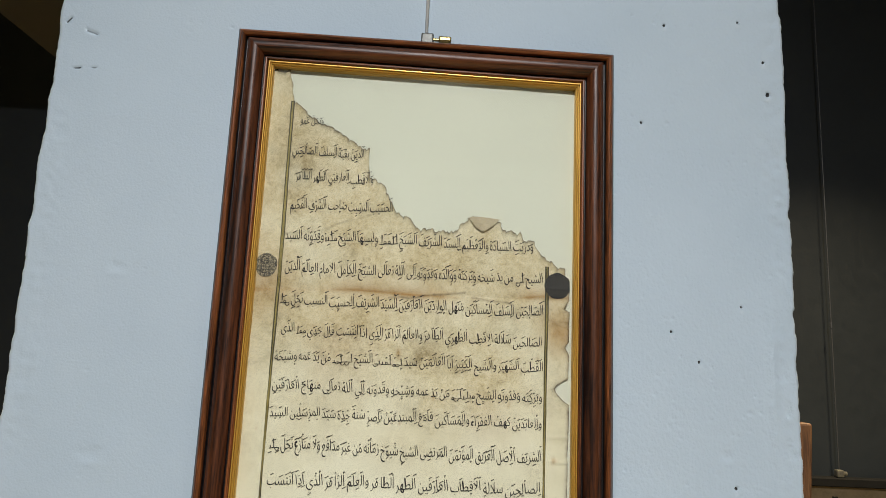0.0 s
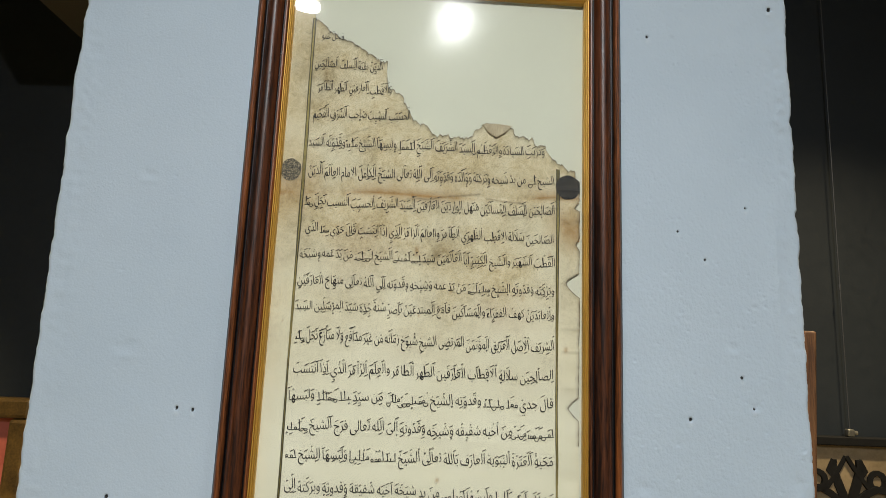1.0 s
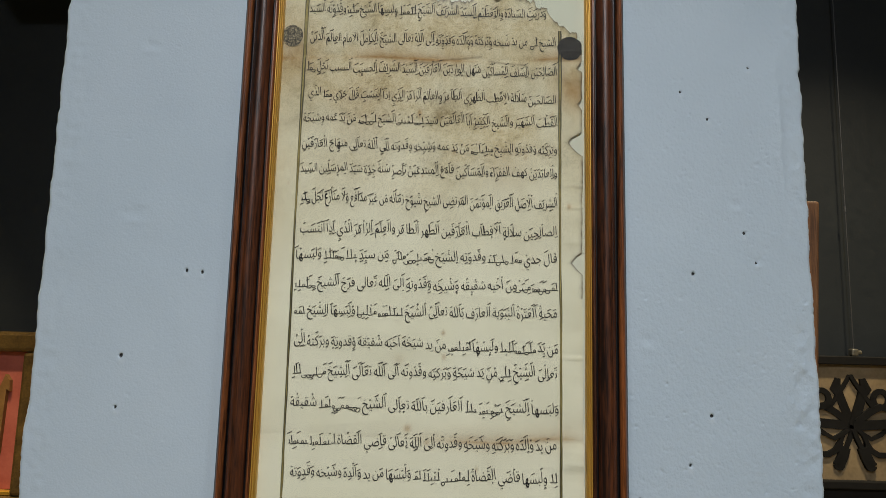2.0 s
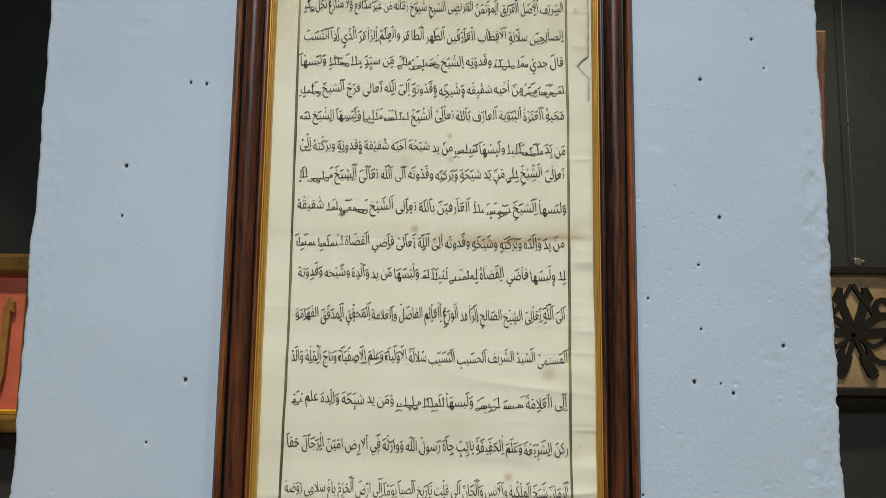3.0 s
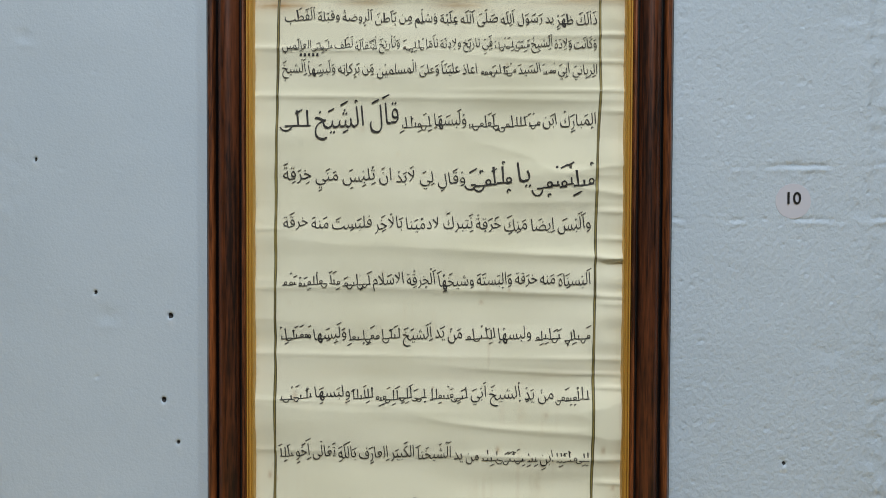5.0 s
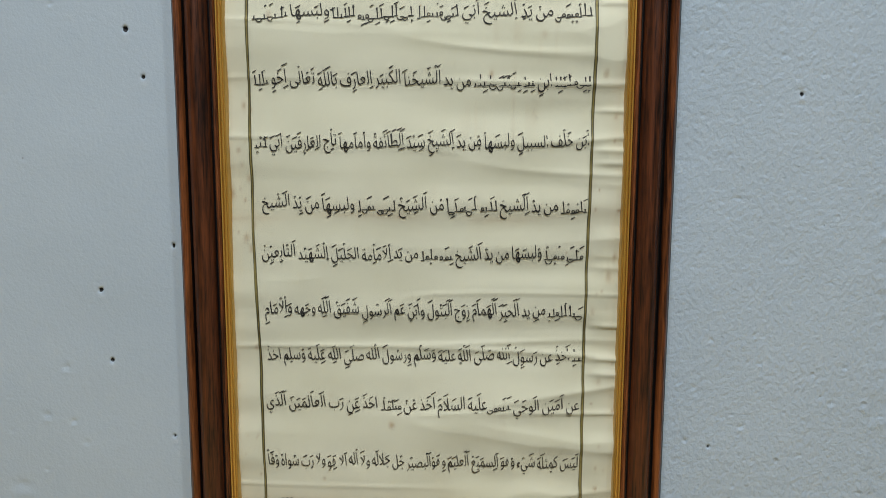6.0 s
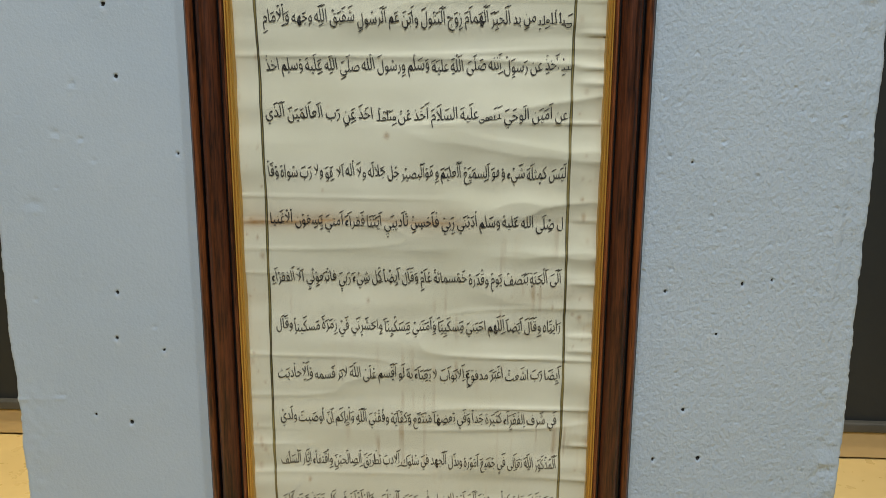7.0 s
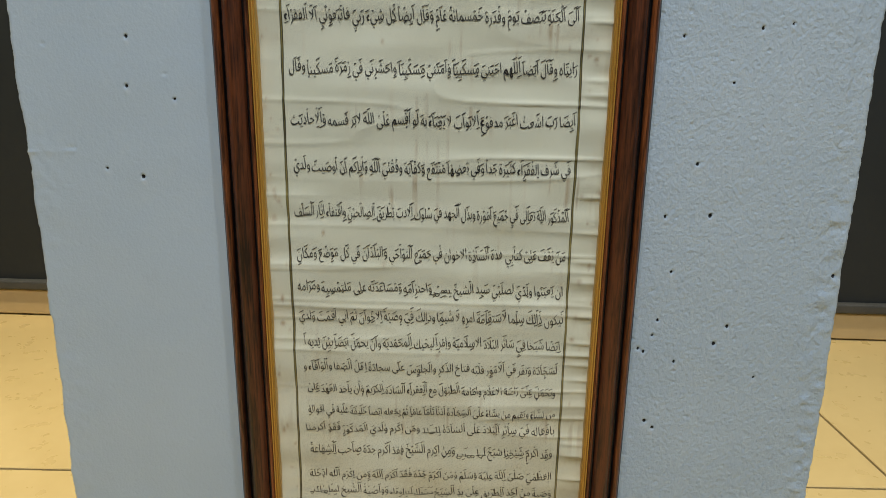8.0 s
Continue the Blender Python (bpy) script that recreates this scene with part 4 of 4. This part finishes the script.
                if rng.rand() < 0.55:
                    mark(mid - 0.05 * e, max(top, z_base + 0.42 * e) + rng.uniform(0.10, 0.24) * e, e, pen)
                if rng.rand() < 0.15:
                    mark(mid, min(low, z_base) - rng.uniform(0.08, 0.18) * e, e, pen)
            x -= (wide + 0.17 * e) * squeeze
        flat = np.array(verts)
        deep_y = sheet_y(flat[:, 0], flat[:, 1]) - 0.00045 + np.array(lifted)
        put("text_line", mesh_of("text_line", np.column_stack([flat[:, 0], deep_y, flat[:, 1]]), faces, [INK]), doc)
    # the small sum at the end of the short line
    verts, faces = [], []
    for k in range(5):
        qx = -0.082 - 0.0028 * k
        y = float(sheet_y(qx, 1.1655)) - 0.0003
        w, h = 0.0009, 0.0022
        verts += [(qx - w, y, 1.1645), (qx + w, y, 1.1648), (qx + 0.7 * w, y, 1.1645 + h), (qx - 0.7 * w, y, 1.1643 + h)]
        faces.append((4 * k, 4 * k + 1, 4 * k + 2, 4 * k + 3))
    put("text_line", mesh_of("text_line", verts, faces, [INK]), doc)


def seals(doc):
    rng = np.random.RandomState(9)
    for x, z, rx, rz, ink in ((0.1125, 1.806, 0.0105, 0.0100, SEAL), (-0.1168, 1.812, 0.0088, 0.0092, SEAL_FAINT)):
        n, rings = 40, 7
        verts, faces = [(x, float(sheet_y(x, z)) - 0.0005, z)], []
        for r in range(1, rings + 1):
            for k in range(n):
                a = 2 * math.pi * k / n
                wob = 1 + 0.05 * float(waves(math.cos(a), math.sin(a), 0.4, 81)) * (r == rings)
                qx, qz = x + rx * r / rings * wob * math.cos(a), z + rz * r / rings * wob * math.sin(a)
                qx = min(max(qx, X_L + 0.0005), X_R - 0.0008)
                verts.append((qx, float(sheet_y(qx, qz)) - 0.0005, qz))
        for k in range(n):
            faces.append((0, 1 + k, 1 + (k + 1) % n))
            for r in range(rings - 1):
                a, b = 1 + r * n, 1 + (r + 1) * n
                faces.append((a + k, b + k, b + (k + 1) % n, a + (k + 1) % n))
        put("ink_seal", mesh_of("ink_seal", verts, faces, [ink]), doc, "round smudged black ink stamp")
    # folded-over flap on the torn edge
    y = SHEET_Y - 0.0009
    flap = mesh_of("folded_flap", [(0.0405, y, 1.8575), (0.0505, y - 0.0002, 1.8585), (0.0655, y, 1.857), (0.0590, y - 0.0004, 1.8505), (0.0520, y - 0.0006, 1.8462), (0.046, y - 0.0004, 1.8500),
                                   (0.0405, y + 0.0008, 1.8575), (0.0655, y + 0.0008, 1.857), (0.052, y + 0.0003, 1.8462)],
                   [(0, 1, 5), (1, 4, 5), (1, 3, 4), (1, 2, 3), (6, 8, 7)], [mottled("flap_paper", (0.36, 0.29, 0.18), (0.56, 0.48, 0.33), 120, 0.8)])
    put("folded_flap", flap, doc, "turned-over flap of the torn paper edge")


def picture():
    f = base("framed_scroll", FRAME_BASE, label="tall mahogany and gilt frame holding a handwritten scroll behind glass", category="picture frame")
    for side, wood, bead, gilt in (("left", WOOD_UP, BEAD_UP, GOLD_UP), ("right", WOOD_UP, BEAD_UP, GOLD_UP), ("top", WOOD_ALONG, BEAD_ALONG, GOLD_ALONG), ("bottom", WOOD_ALONG, BEAD_ALONG, GOLD_ALONG)):
        verts, faces = moulding(side, WOOD_PROFILE)
        index = [1 if k in BLACK_BANDS else 2 if k < 8 or 20 < k < 27 else 0 for k in range(len(faces))]
        rail = mesh_of("frame_rail", verts, faces, [wood, BLACK, bead], smooth=True, index=index)
        rail.set_sharp_from_angle(angle=radians(42))
        put("frame_rail", rail, f)
        verts, faces = moulding(side, GOLD_PROFILE)
        slip = mesh_of("gilt_slip", verts, faces, [gilt], smooth=True)
        slip.set_sharp_from_angle(angle=radians(42))
        put("gilt_slip", slip, f, "narrow gilt inner moulding")
    levels = [(Z_BOT + 0.0275, Z_BOT + 0.0275, -0.0060), (1.3, 1.3, -0.0060), (1.6, 1.6, -0.0094), (Z_TL - 0.0285, Z_TR - 0.0285, -0.0094)]
    bm = bmesh.new()
    rows = [[bm.verts.new(v) for v in ((-W2 + 0.0275, y, zl), (W2 - 0.0275, y, zr), (W2 - 0.0275, -0.002, zr), (-W2 + 0.0275, -0.002, zl))] for zl, zr, y in levels]
    for a, b in zip(rows, rows[1:]):
        for k in range(4):
            bm.faces.new((a[k], a[(k + 1) % 4], b[(k + 1) % 4], b[k]))
    bm.faces.new(rows[0][::-1]), bm.faces.new(rows[-1])
    part("mat_board", bm, MAT, f, "plain cream mounting board")
    doc = document(f)
    ink_lines(doc)
    seals(doc)
    bm = block(-W2 + 0.0275, W2 - 0.0275, -0.0146, -0.0132, Z_BOT + 0.0275, Z_TR - 0.0285)
    for v in bm.verts:
        if v.co.z > 1 and v.co.x < 0:
            v.co.z += Z_TL - Z_TR
    pane = part("glass_pane", bm, GLASS, f, "clear picture glass with faint smears")
    pane.visible_shadow = False


def hanger():
    h = base("picture_hanger", (0, -0.008, 1.999), label="white hanging cord with steel clamp and brass thumbscrew", category="hanger")
    part("cord", rod((-0.0012, -0.006, 2.012), (-0.0016, -0.004, CEIL), 0.0014, sides=10), WHITE_CORD, h, smooth=True)
    bm = block(-0.0052, 0.0052, -0.0125, -0.003, 2.0006, 2.0135, 0.0012, 2)
    part("clamp", bm, STEEL, h, "small steel cord clamp")
    bm = rod((0.0045, -0.008, 2.0095), (0.0100, -0.008, 2.0095), 0.0013)
    part("screw_neck", bm, BRASS, h)
    bm = bmesh.new()
    n = 20
    loops = []
    for k in range(9):
        xx = 0.0095 + 0.0105 * k / 8
        r = 0.0031 if 0 < k < 8 else 0.0026
        loops.append([bm.verts.new((xx, -0.008 + (r + 0.0002 * (j % 2)) * math.cos(2 * math.pi * j / n), 2.0095 + (r + 0.0002 * (j % 2)) * math.sin(2 * math.pi * j / n))) for j in range(n)])
    for a, b in zip(loops, loops[1:]):
        for j in range(n):
            bm.faces.new((a[j], a[(j + 1) % n], b[(j + 1) % n], b[j]))
    bm.faces.new(loops[0][::-1]), bm.faces.new(loops[-1])
    part("thumbscrew", bm, BRASS, h, "knurled brass thumbscrew")


def number_label():
    lab = base("number_sticker", (0.242, 0.0, 1.068), label="round translucent pinkish sticker printed with number 10", category="sticker")
    bm = bmesh.new()
    n = 40
    vs = [[bm.verts.new((0.2425 + r * math.cos(2 * math.pi * k / n), y, 1.0685 + r * math.sin(2 * math.pi * k / n))) for k in range(n)] for r, y in ((0.0122, 0.0004), (0.0120, -0.0002))]
    for k in range(n):
        bm.faces.new((vs[0][k], vs[0][(k + 1) % n], vs[1][(k + 1) % n], vs[1][k]))
    bm.faces.new(vs[1])
    bmesh.ops.recalc_face_normals(bm, faces=bm.faces[:])
    part("sticker_disc", bm, STICKER, lab)
    curve = bpy.data.curves.new("numerals", "FONT")
    curve.body, curve.size, curve.align_x, curve.align_y = "10", 0.0115, "CENTER", "CENTER"
    curve.extrude, curve.offset = 0.00008, 0.00016
    temp = new("numerals", curve)
    me = bpy.data.meshes.new_from_object(temp.evaluated_get(bpy.context.evaluated_depsgraph_get()))
    bpy.data.objects.remove(temp)
    me.materials.clear()
    me.materials.append(PRINT)
    me.transform(pose(0.242, -0.0006, 1.070, 90, 0, 0))
    put("numerals", me, lab, "black printed number 10")


# ---- things by the back wall ----
def red_picture():
    """Coral-red calligraphy panel in a worn gilt frame; a part of it stands clear of the pillar."""
    x0, x1, z0, z1 = -1.65, -0.826, 1.191, 1.559
    yf = 0.862
    p = base("framed_calligraphy", (-1.2, yf + 0.03, z0), label="coral red calligraphy picture in worn gilt frame on dark wall", category="picture")
    wide = 0.042
    part("frame_top", block(x0, x1, yf, yf + 0.035, z1 - wide, z1, 0.008, 2), OLD_GILT, p)
    part("frame_bottom", block(x0, x1, yf, yf + 0.035, z0, z0 + 0.036, 0.008, 2), OLD_GILT, p)
    part("frame_side", block(x1 - wide, x1, yf + 0.001, yf + 0.034, z0 + 0.036, z1 - wide, 0.008, 2), OLD_GILT, p)
    part("frame_side", block(x0, x0 + wide, yf + 0.001, yf + 0.034, z0 + 0.036, z1 - wide, 0.008, 2), OLD_GILT, p)
    part("gilt_fillet", block(x0 + wide, x1 - wide, yf + 0.006, yf + 0.02, z0 + 0.036, z0 + 0.046, 0.002), BRIGHT_GILT, p, "bright gilt inner fillet")
    part("red_panel", block(x0 + wide, x1 - wide, yf + 0.022, yf + 0.032, z0 + 0.046, z1 - wide), RED, p, "coral red painted ground")
    # raised brown strokes, drawn as plain bars
    for k, xs in enumerate((-0.908, -0.99, -1.07, -1.16, -1.25, -1.35, -1.46)):
        top = 1.47 - 0.02 * (k % 3)
        outline = [(xs - 0.010, 1.285), (xs - 0.003, 1.275), (xs + 0.004, 1.31), (xs + 0.007, top - 0.03), (xs + 0.014, top - 0.035), (xs + 0.012, top - 0.012), (xs + 0.002, top), (xs - 0.009, top - 0.03)]
        part("relief_stroke", prism(outline, yf + 0.012, yf + 0.0225), BROWN_PAINT, p, "raised brown stroke")
    # black strip below the frame, added in place of its shadow on the wall
    part("shadow_strip", block(x0 + 0.01, x1 - 0.01, yf + 0.012, yf + 0.034, z0 - 0.02, z0 - 0.0005), BLACK_WOOD, p)


def lattice_panel():
    """Black-framed tan panel with a cut-out flower pattern, hung on a cord."""
    yf = 0.815
    x0, x1, z0, z1 = 0.735, 1.7, 1.296, 1.552
    p = base("carved_panel", (1.2, yf + 0.025, z0), label="tan panel with black openwork flower pattern in black frame", category="panel")
    part("backing", block(x0 + 0.01, x1 - 0.01, yf + 0.008, yf + 0.018, z0 + 0.01, z1 - 0.01), PANEL, p, "tan backing board")
    part("frame_bar", block(x0, x1, yf - 0.004, yf + 0.02, z1 - 0.017, z1, 0.002), BLACK_WOOD, p)
    part("frame_bar", block(x0, x1, yf - 0.004, yf + 0.02, z0 + 0.0, z0 + 0.016, 0.002), BLACK_WOOD, p)
    part("frame_bar", block(x0, x0 + 0.016, yf - 0.004, yf + 0.02, z0 + 0.016, z1 - 0.017, 0.002), BLACK_WOOD, p)
    # dark bar under the panel that stands in for its cast shade
    part("shadow_strip", block(x0 + 0.008, x1 - 0.008, yf + 0.006, yf + 0.022, z0 - 0.02, z0 - 0.001), BLACK_WOOD, p)
    # one flower: petals as closed loops of flat strips round a centre
    layer = itertools.count()

    def strip(points, w):
        bm = bmesh.new()
        rows = []
        front = yf + 0.0055 - 0.00022 * (next(layer) % 24)
        for k, (px, pz) in enumerate(points):
            a, b = Vector(points[max(k - 1, 0)]), Vector(points[min(k + 1, len(points) - 1)])
            d = (b - a).normalized()
            nx_, nz_ = -d.y, d.x
            rows.append([bm.verts.new((px + s * nx_ * w / 2, y, pz + s * nz_ * w / 2)) for s, y in ((-1, yf + 0.0085), (-1, front), (1, front), (1, yf + 0.0085))])
        for a, b in zip(rows, rows[1:]):
            for j in range(3):
                bm.faces.new((a[j], a[j + 1], b[j + 1], b[j]))
        bm.faces.new(rows[0]), bm.faces.new(rows[-1][::-1])
        bmesh.ops.recalc_face_normals(bm, faces=bm.faces[:])
        return bm
    for c in (0.822, 1.05, 1.28, 1.51):
        cz = 1.42
        unit = 0.00037
        for s in (-1, 1):
            for pts, w in (([(0, 0), (40, 105), (62, 168), (78, 200)], 46), ([(57, 176), (66, 215), (64, 248)], 30), ([(66, 158), (96, 190), (66, 246)], 26),
                           ([(0, 264), (40, 200), (82, 140), (128, 78)], 21), ([(0, 0), (90, 6), (180, 12), (300, 8)], 48), ([(20, 20), (100, 78), (150, 102), (210, 90)], 36),
                           ([(0, -15), (14, -60), (38, -112), (60, -150)], 24), ([(14, -10), (52, -44), (70, -92), (62, -140)], 22), ([(45, -112), (60, -160), (80, -200)], 56), ([(82 + 15 * math.cos(a), -203 + 15 * math.sin(a)) for a in np.linspace(0, 6.283, 13)], 30), ([(3 * math.cos(a), 22 * math.sin(a)) for a in np.linspace(0, 6.283, 9)], 44),
                           ([(66, -84), (96, -128), (135, -150), (190, -150), (260, -110)], 30), ([(32, -28), (100, -68), (150, -44), (190, -14)], 22),
                           ([(160 + 40 * math.cos(a), 140 + 44 * math.sin(a)) for a in np.linspace(0, 6.283, 15)], 30)):
                part("petal", strip([(c + s * px * unit, cz - 0.004 + pz * unit) for px, pz in pts], w * unit), BLACK_WOOD, p)
    h = base("panel_hanger", (0.833, yf + 0.01, 1.552), label="thin grey hanging cord with small steel clip", category="hanger")
    part("cord", rod((0.833, yf + 0.006, 1.566), (0.829, yf + 0.003, CEIL), 0.0011, sides=8), CLEAR_CORD, h)
    part("cord_knot", rod((0.8315, yf + 0.005, 1.846), (0.8315, yf + 0.005, 1.858), 0.0022, sides=8), CLEAR_CORD, h)
    part("clip", block(0.825, 0.839, yf - 0.003, yf + 0.012, 1.5525, 1.567, 0.003, 3), NICKEL, h, "small nickel cord clip")
    part("clip_screw", rod((0.839, yf + 0.003, 1.560), (0.8455, yf + 0.003, 1.560), 0.0042, sides=14), NICKEL, h)


def batten():
    """A weathered wooden batten that leans behind the pillar."""
    b = base("wooden_batten", (0.275, 0.09, 0.0), label="weathered brown wooden batten leaning behind the pillar", category="batten")
    bm = block(-0.055, 0.0, 0.081, 0.104, 0.0, 1.703, 0.0022, 2)
    for v in bm.verts:
        v.co.x += 0.272 + 0.0535 * v.co.z + 0.0012 * noise.noise(Vector((v.co.x * 9, v.co.y * 9, v.co.z * 6)))
    part("board", bm, STAKE, b)


room()
floor()
pillar()
picture()
hanger()
number_label()
red_picture()
lattice_panel()
batten()
fittings()
